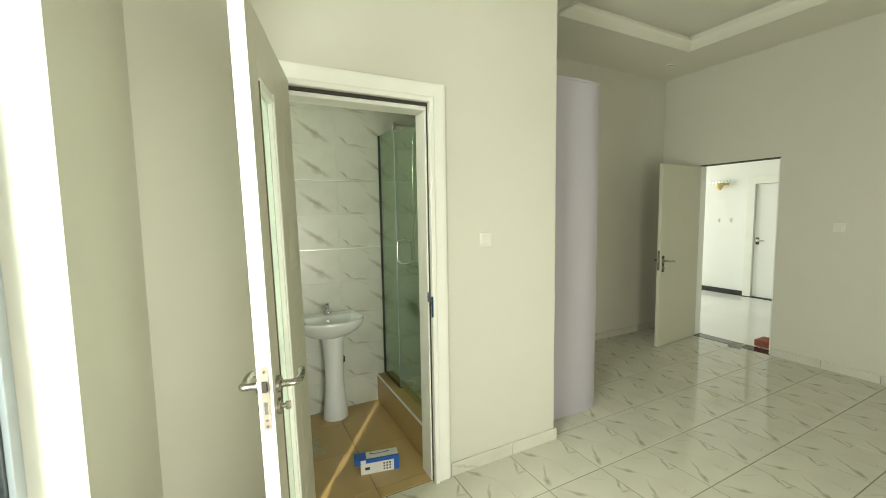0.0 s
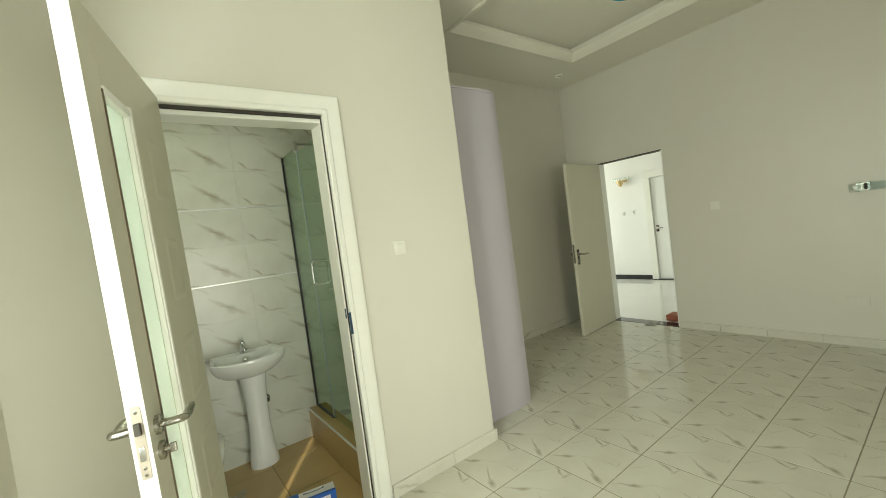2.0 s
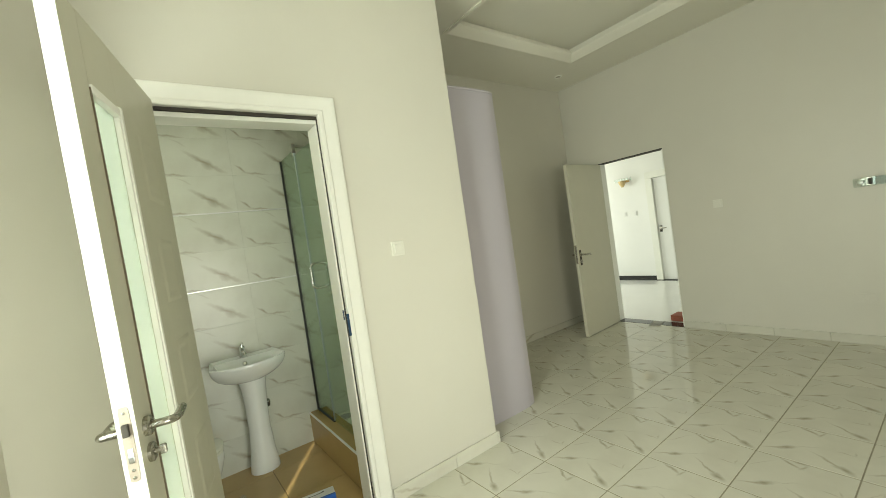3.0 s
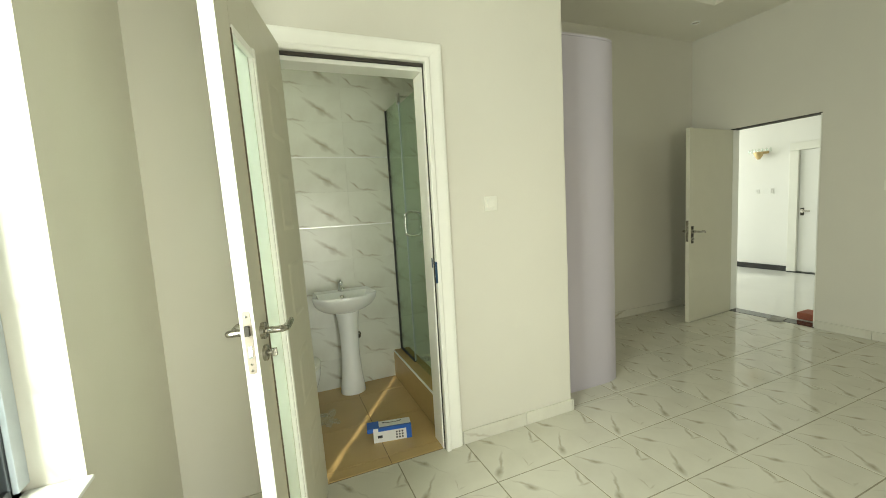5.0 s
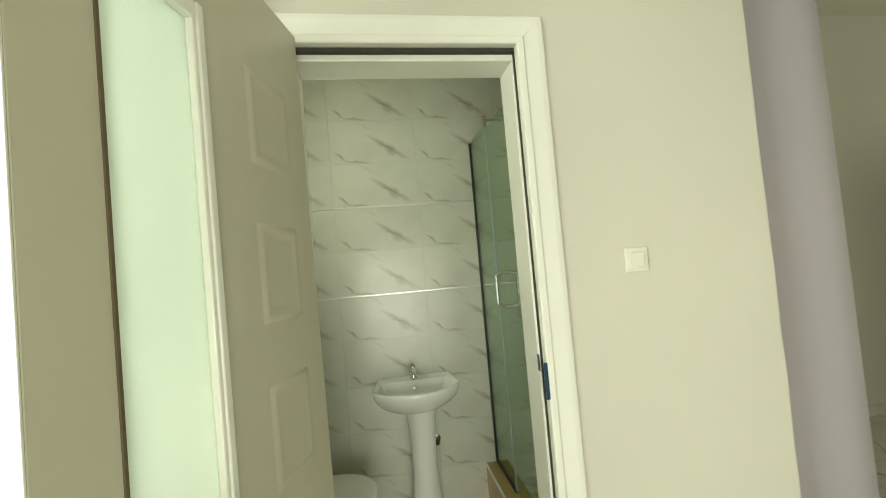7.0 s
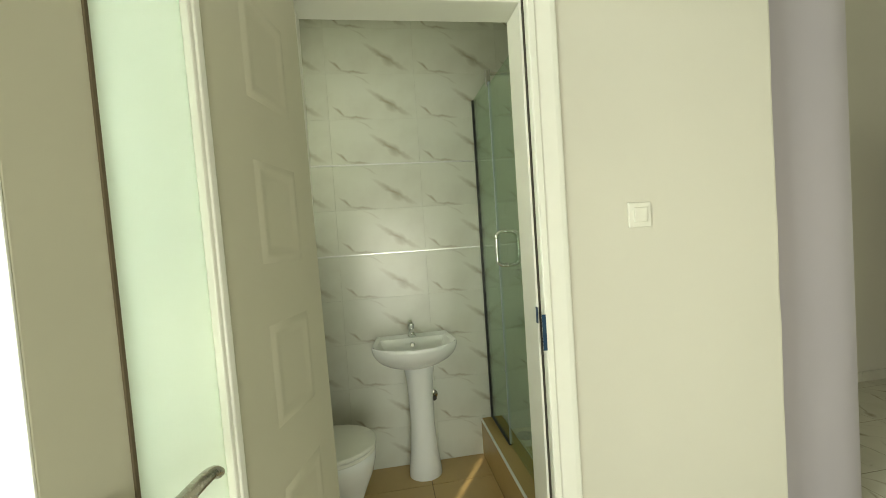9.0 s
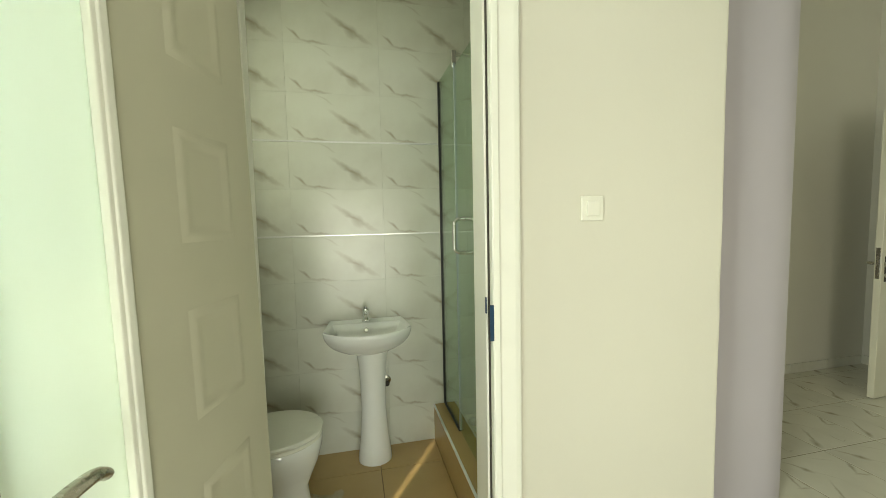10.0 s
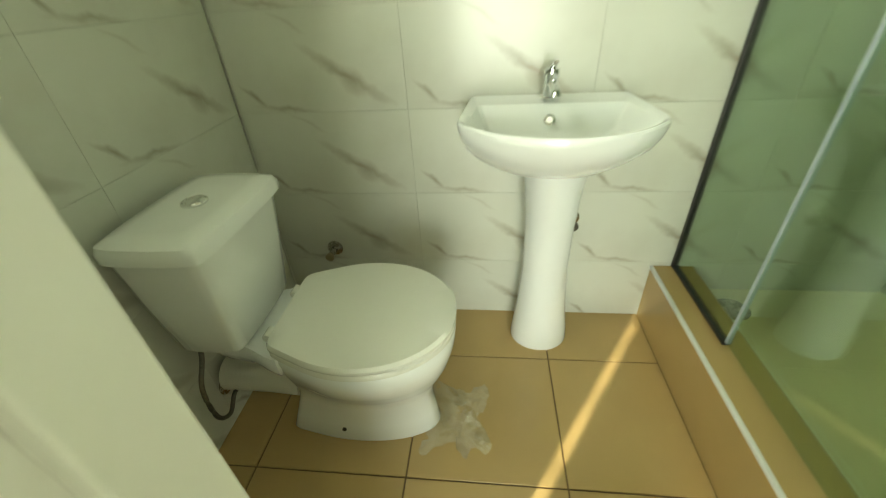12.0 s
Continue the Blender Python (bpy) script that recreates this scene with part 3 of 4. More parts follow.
for side in ("left", "top", "right"):
    part("architrave", architrave(side), M_TRIM, bf)
part("jamb", box(0.843, DOOR_R, BATH_Y + 0.012, BATH_Y + 0.135, 0, 2.0715, 0.003), M_TRIM, bf)
part("jamb", box(DOOR_L, 0.130, BATH_Y + 0.020, BATH_Y + 0.135, 0, 2.0715, 0.002), M_TRIM, bf)
part("stop", box(0.1305, 0.150, BATH_Y + 0.075, BATH_Y + 0.135, 0, 2.0715, 0.003), M_TRIM, bf)
part("head", box(DOOR_L, DOOR_R, BATH_Y + 0.014, BATH_Y + 0.135, 2.072, 2.094, 0.003), M_TRIM, bf)
part("rebate", box(0.850, DOOR_R, BATH_Y, BATH_Y + 0.0115, 0, 2.10), M_DARK, bf, "dark rebate and seal")
part("seal", box(0.1192, 0.1335, BATH_Y - 0.012, BATH_Y + 0.0195, 0, 2.0715, 0.001), M_BLACK, bf, "dark rubber seal in the hinge gap")
part("rebate", box(DOOR_L, DOOR_R, BATH_Y, BATH_Y + 0.135, 2.0945, DOOR_T), M_DARK, bf, "dark rebate and seal")
part("caulk_line", box(0.9532, 0.9550, BATH_Y - 0.004, BATH_Y - 0.0005, 0.0, 2.209), M_DARK, bf, "cracked dark joint along the frame")
part("caulk_line", box(0.30, 0.9532, BATH_Y - 0.004, BATH_Y - 0.0005, 2.2082, 2.2096), M_DARK, bf, "cracked dark joint along the frame")
st = part("strike_plate", box(0.8445, 0.8475, BATH_Y + 0.014, BATH_Y + 0.04, 0.945, 1.095, 0.001), M_NICKEL, bf, "strike plate still wrapped in blue film")
part("film", box(0.8415, 0.8440, BATH_Y + 0.004, BATH_Y + 0.018, 1.045, 1.098, 0.001), M_FILM, st, "torn blue protective film")
part("film", box(0.842, 0.855, BATH_Y - 0.0310, BATH_Y - 0.0285, 0.965, 1.08, 0.001), M_FILM, st, "blue film edge")

LW, LH = 0.759, 2.108
LD = pose(0.170, 1.895, 1.0, 0, 0, math.degrees(math.atan2(-0.735, -0.190))) @ pose(0, 0, 0, 1.03) @ pose(0, 0, -0.988)  # hangs a little out of plumb
leaf = thing("bathroom_door", "white panel door with a green frosted glass strip, half open", "door", LD)
# local: x from the hinge to the lock edge, +y towards the open room
G0, G1, GZ0, GZ1 = 0.455, 0.648, 0.16, 1.905
T = 0.02
lb = box(0.020, G0, -T, T, 0, LH, 0.002)
box(G1, LW - 0.003, -T, T, 0, LH, 0.002, bm=lb)
box(G0, G1, -T, T, 0, GZ0, bm=lb)
box(G0, G1, -T, T, GZ1, LH, bm=lb)
# faces take the shaded tone, the lock edge the lit one
part("panel", lb, M_LEAF_SHADED, leaf, "panel with embossed rectangles, shade put into its paint", local=True)
part("lock_edge", box(LW - 0.003, LW, -T, T, 0, LH, 0.0008), M_EDGE_LIT, leaf, "white door edge in the lit tone of the leaf paint", local=True)
part("glass", box(G0, G1, -0.004, 0.004, GZ0, GZ1), M_FROST, leaf, "pale green frosted glass", local=True)
for s in (1, -1):
    ya, yb = (0.006, T + 0.006) if s > 0 else (-T - 0.006, -0.006)
    for k, (w0, w1, o) in enumerate(((0.0, 0.016, 0.0), (0.016, 0.026, 0.004))):
        part("bead", box(G0 - 0.022 + w0, G0 - 0.022 + w1 + 0.002, min(ya, yb), max(ya, yb) - (o if s > 0 else 0), GZ0 - 0.02, GZ1 + 0.02, 0.003), M_TRIM, leaf, "white moulded glazing bead", local=True)
    part("bead", box(G1 - 0.002, G1 + 0.003, T - 0.001 if s > 0 else -T - 0.0035, T + 0.0035 if s > 0 else -T + 0.001, GZ0, GZ1), M_GAP, leaf, "brown glazing gap", local=True)
    part("bead", box(G0, G1, min(ya, yb), max(ya, yb), GZ1 - 0.016, GZ1 + 0.01, 0.003), M_TRIM, leaf, "white moulded glazing bead", local=True)
    part("bead", box(G0, G1, min(ya, yb), max(ya, yb), GZ0 - 0.01, GZ0 + 0.016, 0.003), M_TRIM, leaf, "white moulded glazing bead", local=True)


def embossed(x0, x1, z0, z1, s):
    """A raised panel outline pressed into the skin."""
    b = bmesh.new()
    rows = []
    for d, y in ((0.0, 0.0), (0.010, 0.0032), (0.016, 0.0040), (0.022, 0.0034), (0.032, 0.0010), (0.040, 0.0006)):
        rows.append([(x0 + d, s * (T + y), z0 + d), (x1 - d, s * (T + y), z0 + d), (x1 - d, s * (T + y), z1 - d), (x0 + d, s * (T + y), z1 - d)])
    return loft(rows, b, cap0=False)


for s in (1, -1):
    for z0, z1 in ((1.66, 1.885), (1.30, 1.525), (0.94, 1.165), (0.58, 0.805), (0.22, 0.445)):
        part("embossed_panel", embossed(0.118, 0.302, z0, z1, s), M_LEAF_SHADED, leaf, smooth=True, local=True)
lever(leaf, 1, 0.704, T, 1.020, -1, rose_r=0.025)
lever(leaf, -1, 0.704, -T, 1.020, -1, rose_r=0.025)
tt = part("thumb_turn", lathe([(0.024, 0), (0.024, 0.008), (0.020, 0.011), (0.008, 0.0115), (0.007, 0.026)], 20, m=pose(0.704, T, 0.952, -90)), M_NICKEL, leaf, "satin nickel thumb turn", True, True)
part("snib", box(0.698, 0.710, T + 0.020, T + 0.036, 0.940, 0.964, 0.003), M_NICKEL, tt, local=True)
part("key_rose", lathe([(0.024, 0), (0.024, 0.008), (0.020, 0.011), (0.001, 0.0115)], 20, m=pose(0.704, -T, 0.952, 90)), M_NICKEL, leaf, "", True, True)
lp = part("lock_plate", turned(loft([[(x, y, z) for x, y in rounded([(-0.0075, -0.092), (0.0075, -0.092), (0.0115, -0.086), (0.0115, 0.086), (0.0075, 0.092), (-0.0075, 0.092), (-0.0115, 0.086), (-0.0115, -0.086)], 2)] for z in (0.0, 0.0022)]), Matrix(((0, 0, 1, LW - 0.0003), (1, 0, 0, 0), (0, 1, 0, 1.003), (0, 0, 0, 1)))), M_PLATE, leaf, "worn steel lock plate", local=True)
part("latch", box(LW + 0.001, LW + 0.012, -0.007, 0.007, 1.024, 1.054, 0.002), M_DARK, lp, local=True)
part("bolt", box(LW + 0.001, LW + 0.004, -0.006, 0.006, 0.958, 0.994, 0.001), M_CHROME, lp, local=True)
for zz in (0.922, 0.940, 1.080):
    part("screw", lathe([(0.004, 0), (0.004, 0.001), (0.001, 0.0014)], 10, m=pose(LW + 0.002, 0, zz, 0, 90)), M_NICKEL, lp, local=True)
for zz in (0.22, 1.02, 1.80):
    part("hinge", lathe([(0.007, 0), (0.007, 0.10)], 10, m=pose(0.014, -T - 0.004, zz)), M_NICKEL, leaf, "steel butt hinge", True, True)

# ---- bathroom ----
FLOOR_B = 0.0
structure("bath_floor", box(WEST, BATH_X - 0.12, BATH_Y + 0.012, 3.047, -0.001, 0.0005), M_GROUT_B, "glossy beige tiled bathroom floor with dark joints", "floor")
bath_floor = bpy.data.objects["bath_floor"]
BACK, BLEFT, BRIGHT = 3.035, WEST + 0.012, BATH_X - 0.132
structure("wall_bath_left", turned(wall_along_x(BATH_Y + 0.121, 3.046, -WEST - 0.003, -WEST, 2.62, [(2.20, 2.64, 1.70, 2.24)]), pose(0, 0, 0, 0, 0, 90)), M_GROUT, "grouted bathroom side wall", "wall")
structure("wall_bath_right", box(BATH_X - 0.123, BATH_X - 0.120, BATH_Y + 0.121, 3.046, 0, 2.62), M_GROUT, "grouted shower wall", "wall")

# shower kerb, tray and screen
KX0, KX1, KZ, GX = 0.885, 1.02, 0.225, 0.957
kerb = thing("shower_kerb", "raised beige tiled shower kerb with a white edge trim", "kerb", pose(0.95, 2.55, 0))
part("riser", box(KX0, KX0 + 0.05, 2.031, 3.034, 0.001, KZ - 0.004, 0.002), M_BEIGE, kerb)
part("top", box(KX0 + 0.003, KX1, 2.031, 3.034, KZ - 0.004, KZ, 0.002), M_BEIGE, kerb)
part("core", box(KX0 + 0.05, KX1 - 0.002, 2.031, 3.034, 0.001, KZ - 0.004), M_BEIGE, kerb)
part("edge_trim", box(KX0 - 0.004, KX0 + 0.007, 2.031, 3.034, KZ - 0.010, KZ + 0.002, 0.003), M_WHITE_TRIM, kerb, "white plastic edge trim")
structure("shower_floor", box(KX1, BATH_X - 0.124, 2.031, 3.034, 0.001, 0.13), mat("shower_tile", (0.78, 0.72, 0.52), 0.3, vary=0.06, scale=6), "beige tiled shower floor", "floor")
dr = thing("floor_drain", "round chrome drain in the shower floor", "drain", pose(1.12, 2.93, 0.131))
part("grate", lathe([(0.05, 0), (0.05, 0.004), (0.042, 0.005), (0.001, 0.004)], 24, m=pose(1.12, 2.93, 0.131)), M_NICKEL, dr, smooth=True)

screen = thing("shower_screen", "green tinted glass shower screen with black edge seals", "shower screen", pose(GX, 2.55, KZ))
FY = 2.685
part("fixed_pane", box(GX - 0.004, GX + 0.004, FY + 0.002, 3.030, KZ + 0.008, 2.14), M_SHOWER_GLASS, screen, "green tinted glass")
part("door_pane", box(GX - 0.004, GX + 0.004, 2.045, FY - 0.008, KZ + 0.014, 2.10), M_SHOWER_GLASS, screen, "green tinted glass door")
part("wall_seal", box(GX - 0.010, GX + 0.008, 3.020, 3.034, KZ + 0.001, 2.142, 0.002), M_BLACK, screen, "black edge profile")
part("bottom_seal", box(GX - 0.009, GX + 0.009, FY, 3.034, KZ + 0.001, KZ + 0.013, 0.002), M_BLACK, screen, "black edge profile")
part("door_seal", box(GX - 0.005, GX + 0.005, FY - 0.008, FY + 0.002, KZ + 0.012, 2.12, 0.001), mat("clear_seal", (0.42, 0.50, 0.56), 0.2, vary=0.05), screen, "bluish clear plastic seal")
hd = part("handle", tube(smooth_line([(GX - 0.004, 2.53, 1.19), (GX - 0.03, 2.53, 1.19), (GX - 0.052, 2.53, 1.205), (GX - 0.056, 2.53, 1.22), (GX - 0.056, 2.53, 1.30), (GX - 0.052, 2.53, 1.335), (GX - 0.03, 2.53, 1.35), (GX - 0.004, 2.53, 1.35)]), 0.0085, 10), M_CHROME, screen, "bowed chrome pull handle", True)
part("inner_handle", tube(smooth_line([(GX + 0.004, 2.53, 1.19), (GX + 0.03, 2.53, 1.19), (GX + 0.052, 2.53, 1.205), (GX + 0.056, 2.53, 1.22), (GX + 0.056, 2.53, 1.30), (GX + 0.052, 2.53, 1.335), (GX + 0.03, 2.53, 1.35), (GX + 0.004, 2.53, 1.35)]), 0.0085, 10), M_CHROME, screen, "bowed chrome pull handle", True)
for zz in (1.19, 1.35):
    part("ferrule", lathe([(0.013, 0), (0.013, 0.006)], 16, m=pose(GX - 0.004, 2.53, zz, 0, -90)), M_CHROME, hd, smooth=True)
part("brace_bar", tube([(GX, FY + 0.012, 2.165), (BRIGHT, FY + 0.012, 2.165)], 0.009, 10), M_CHROME, screen, "chrome brace bar", True)
part("clamp", box(GX - 0.012, GX + 0.012, FY, FY + 0.024, 2.10, 2.185, 0.004), M_CHROME, screen, "chrome glass clamp")
for zz in (0.45, 1.85):
    part("hinge", box(GX - 0.014, GX + 0.014, 2.033, 2.10, zz - 0.04, zz + 0.04, 0.004), M_CHROME, screen, "chrome glass hinge")

sr = thing("shower_riser", "chrome shower riser pipe on the tiled wall", "shower pipe", pose(1.23, 3.0, 1.1))
part("pipe", tube(smooth_line([(1.23, 3.0, 1.10), (1.23, 3.0, 1.6), (1.23, 3.0, 2.05), (1.235, 2.97, 2.17), (1.25, 2.88, 2.21), (1.27, 2.76, 2.20), (1.275, 2.72, 2.15)]), 0.010, 12), M_CHROME, sr, smooth=True)
part("rose", lathe([(0.012, 0.05), (0.03, 0.03), (0.07, 0.012), (0.07, 0.0)], 24, m=pose(1.275, 2.72, 2.10)), M_CHROME, sr, "round chrome shower head", True)
part("mixer", tube([(1.15, 2.985, 1.10), (1.31, 2.985, 1.10)], 0.022, 14), M_CHROME, sr, "chrome mixer body", True)
for zz in (1.45, 1.95):
    part("bracket", tube([(1.23, 3.0, zz), (1.23, 3.034, zz)], 0.008, 8), M_CHROME, sr)

# basin on its pedestal
BX = 0.497
OUT = rounded([(-0.216, 0.0), (-0.19, 0.0), (0.19, 0.0), (0.216, 0.0), (0.222, -0.03), (0.242, -0.205), (0.244, -0.235), (0.228, -0.265), (0.16, -0.325), (0.08, -0.358), (0.0, -0.368), (-0.08, -0.358), (-0.16, -0.325), (-0.228, -0.265), (-0.244, -0.235), (-0.242, -0.205), (-0.222, -0.03)], 3)


def ring(sx, sy, cy, z, dz=0.0):
    return [(BX + p.x * sx * 0.94, BACK - 0.003 + cy + (p.y - cy) * sy, z + dz * min(1.0, max(0.0, (-p.y) / 0.33))) for p in OUT]


basin = thing("pedestal_basin", "white ceramic basin on a flared pedestal", "basin", pose(BX, 2.85, 0))
bowl = [ring(0.30, 0.36, -0.12, 0.644), ring(0.48, 0.50, -0.12, 0.650), ring(0.66, 0.66, -0.10, 0.664), ring(0.82, 0.81, -0.07, 0.690), ring(0.92, 0.92, -0.04, 0.718), ring(0.975, 0.975, -0.01, 0.746),
        ring(0.995, 0.996, -0.0, 0.766), ring(1.0, 1.0, 0, 0.780), ring(0.985, 0.985, -0.12, 0.786), ring(0.955, 0.955, -0.16, 0.784), ring(0.905, 0.76, -0.265, 0.777),
        ring(0.87, 0.71, -0.26, 0.760), ring(0.78, 0.62, -0.25, 0.722), ring(0.55, 0.44, -0.23, 0.700), ring(0.10, 0.08, -0.20, 0.692)]
part("bowl", loft(bowl), M_CERAMIC, basin, "white glazed bowl", True)
ped = []
for z, rx, ry in ((0.0, 0.092, 0.080), (0.02, 0.094, 0.082), (0.06, 0.090, 0.080), (0.15, 0.078, 0.072), (0.30, 0.068, 0.064), (0.45, 0.070, 0.066), (0.57, 0.078, 0.072), (0.634, 0.089, 0.079)):
    ped.append(circle(BX + 0.022, 2.925, z, rx, 28, ry))
part("pedestal", loft(ped), M_CERAMIC, basin, "flared ceramic pedestal", True)
part("joint", loft([circle(BX + 0.022, 2.925, z, 0.082, 28, 0.073) for z in (0.634, 0.650)]), M_DARK, basin, "dark joint between bowl and pedestal", True)
part("overflow", lathe([(0.014, 0), (0.014, 0.003), (0.009, 0.004), (0.008, 0.001)], 20, m=pose(BX - 0.005, 2.935, 0.745, 62)), M_CHROME, basin, "chrome overflow ring", True)
part("waste", lathe([(0.022, 0), (0.022, 0.003), (0.010, 0.004)], 20, m=pose(BX, 2.83, 0.693)), M_CHROME, basin, "chrome waste", True)
tap = thing("basin_tap", "small chrome mixer tap on the white basin", "tap", pose(BX - 0.003, 2.995, 0.785))
TX, TY = BX - 0.003, 2.985
part("body", lathe([(0.024, 0.784), (0.024, 0.790), (0.019, 0.794), (0.018, 0.835), (0.020, 0.842), (0.019, 0.856), (0.006, 0.862)], 20, m=pose(TX, TY, 0)), M_CHROME, tap, smooth=True)
part("spout", tube(smooth_line([(TX, TY, 0.818), (TX, TY - 0.04, 0.826), (TX, TY - 0.085, 0.822), (TX, TY - 0.10, 0.808)]), [0.012] * 19, 12), M_CHROME, tap, smooth=True)
part("lever", tube([(TX, TY, 0.858), (TX, TY - 0.02, 0.868), (TX, TY - 0.06, 0.880)], [0.010, 0.009, 0.006], 10, flat=0.5), M_CHROME, tap, smooth=True)


def angle_valve(x, y, z, yaw, label, knob=None):
    """A chrome angle valve on a wall plate, its axis along local -y."""
    v = thing("angle_valve", label, "valve", pose(x, y, z, 0, 0, yaw))
    part("wall_plate", lathe([(0.028, 0), (0.028, 0.004), (0.012, 0.010)], 20, m=pose(0, 0, 0, 90)), M_NICKEL, v, local=True, smooth=True)
    part("body", lathe([(0.011, 0), (0.011, 0.05)], 14, m=pose(0, 0, 0, 90)), M_NICKEL, v, local=True, smooth=True)
    part("knob", lathe([(0.012, 0), (0.015, 0.004), (0.015, 0.014), (0.009, 0.018)], 14, m=pose(0, -0.05, 0, 90)), knob or M_DARK, v, local=True, smooth=True)
    return v


angle_valve(0.600, BACK, 0.410, 0, "small dark angle valve on the wall under the basin")
angle_valve(-0.195, BACK, 0.285, 0, "brassy angle valve low on the tiled wall", M_BRASS)
angle_valve(BLEFT, 2.560, 0.135, 90, "dark angle valve with a hose beside the toilet")

# toilet: faces +x, its cistern at the side wall
CY = 2.578
wc = thing("toilet", "white ceramic close-coupled toilet with its lid down", "toilet", pose(0.0, CY, 0))
EGG = rounded([(-0.140, -0.105), (-0.140, 0.105), (-0.134, 0.124), (-0.115, 0.136), (0.02, 0.190), (0.16, 0.172), (0.255, 0.09), (0.272, 0.0), (0.255, -0.09), (0.16, -0.172), (0.02, -0.190), (-0.115, -0.136), (-0.134, -0.124)], 3)


def egg(sx, sy, ox, z):
    return [(ox + p.x * sx, CY + p.y * sy, z) for p in EGG]


part("bowl", loft([egg(1.0, 0.45, -0.062, 0.0), egg(1.02, 0.47, -0.062, 0.015), egg(0.95, 0.45, -0.052, 0.07), egg(0.86, 0.47, -0.035, 0.15), egg(0.88, 0.60, -0.015, 0.21), egg(0.94, 0.82, -0.002, 0.28),
                   egg(0.975, 0.96, 0.004, 0.34), egg(0.99, 0.985, 0.002, 0.375), egg(0.97, 0.96, 0.002, 0.385)]), M_CERAMIC, wc, "white glazed bowl", True)
part("seat", loft([egg(0.975, 0.975, 0.002, 0.386), egg(0.995, 0.995, 0.002, 0.390), egg(0.995, 0.995, 0.002, 0.399), egg(0.98, 0.98, 0.002, 0.403)]), M_SEAT, wc, "white plastic seat", True)
part("lid", loft([egg(0.985, 0.985, 0.002, 0.405), egg(1.0, 1.0, 0.002, 0.409), egg(1.0, 1.0, 0.002, 0.417), egg(0.97, 0.97, 0.002, 0.424), egg(0.7, 0.7, 0.01, 0.428)]), M_SEAT, wc, "white plastic lid, shut", True)
plan = rounded([(-0.33, -0.085), (-0.21, -0.095), (-0.135, -0.135), (-0.10, -0.14), (-0.10, 0.14), (-0.135, 0.135), (-0.21, 0.095), (-0.33, 0.085)], 2)
deck = loft([[(-0.2 + (p.x + 0.2) * k, CY + p.y * k, z) for p in plan] for z, k in ((0.315, 0.86), (0.34, 0.97), (0.352, 1.0), (0.380, 1.0), (0.387, 0.97))])
part("deck", deck, M_CERAMIC, wc, "ceramic deck under the cistern", True)
part("outlet", tube([(-0.16, CY, 0.16), (-0.25, CY, 0.17), (-0.375, CY, 0.17)], 0.05, 16), M_PLASTIC, wc, "white outlet pipe", True)


def cut_corners(a, b, w, c=0.022):
    """Plan of the cistern with small corner cuts."""
    return [(a + c, CY - w), (b - c, CY - w), (b, CY - w + c), (b, CY + w - c), (b - c, CY + w), (a + c, CY + w), (a, CY + w - c), (a, CY - w + c)]


tank = [[(x, y, z) for x, y in rounded(cut_corners(a, b, w), 2)] for z, a, b, w in
        ((0.386, -0.330, -0.198, 0.118), (0.40, -0.345, -0.186, 0.130), (0.55, -0.352, -0.172, 0.150), (0.656, -0.356, -0.162, 0.160))]
part("cistern", loft(tank), M_CERAMIC, wc, "white tapered cistern", True)
tl = [[(x, y, z) for x, y in rounded(cut_corners(a, b, w), 2)] for z, a, b, w in
      ((0.657, -0.360, -0.154, 0.167), (0.661, -0.362, -0.148, 0.172), (0.680, -0.362, -0.148, 0.172), (0.692, -0.359, -0.154, 0.166), (0.700, -0.345, -0.172, 0.148), (0.702, -0.32, -0.19, 0.12))]
part("cistern_lid", loft(tl), M_CERAMIC, wc, "domed ceramic cistern lid", True)
fb = part("flush_button", lathe([(0.026, 0), (0.026, 0.006), (0.023, 0.009), (0.0215, 0.007), (0.019, 0.009), (0.010, 0.0125), (0.001, 0.013)], 24, m=pose(-0.250, CY - 0.005, 0.700)), M_CHROME, wc, "chrome dual flush button", True)
for zz, yy in ((0.42, CY - 0.075), (0.42, CY + 0.075)):
    part("lid_hinge", lathe([(0.010, 0), (0.010, 0.03)], 12, m=pose(-0.150, yy - 0.015, 0.405, -90)), M_SEAT, wc, smooth=True)
part("fixing_bolt", lathe([(0.006, 0), (0.006, 0.006), (0.002, 0.008)], 10, m=pose(-0.04, CY - 0.080, 0.055, 90)), M_DARK, wc)
hose = thing("flexible_hose", "dark braided hose from the valve to the cistern", "hose", pose(BLEFT, 2.5, 0.13))
part("hose", tube(smooth_line([(BLEFT + 0.045, 2.56, 0.135), (BLEFT + 0.055, 2.52, 0.15), (BLEFT + 0.062, 2.475, 0.13), (BLEFT + 0.062, 2.44, 0.17), (BLEFT + 0.06, 2.445, 0.27), (BLEFT + 0.055, 2.49, 0.33), (BLEFT + 0.055, 2.505, 0.387)]), 0.006, 10), M_HOSE, hose, smooth=True)

# crumpled clear plastic at the toilet's foot
pb = bmesh.new()
rows = []
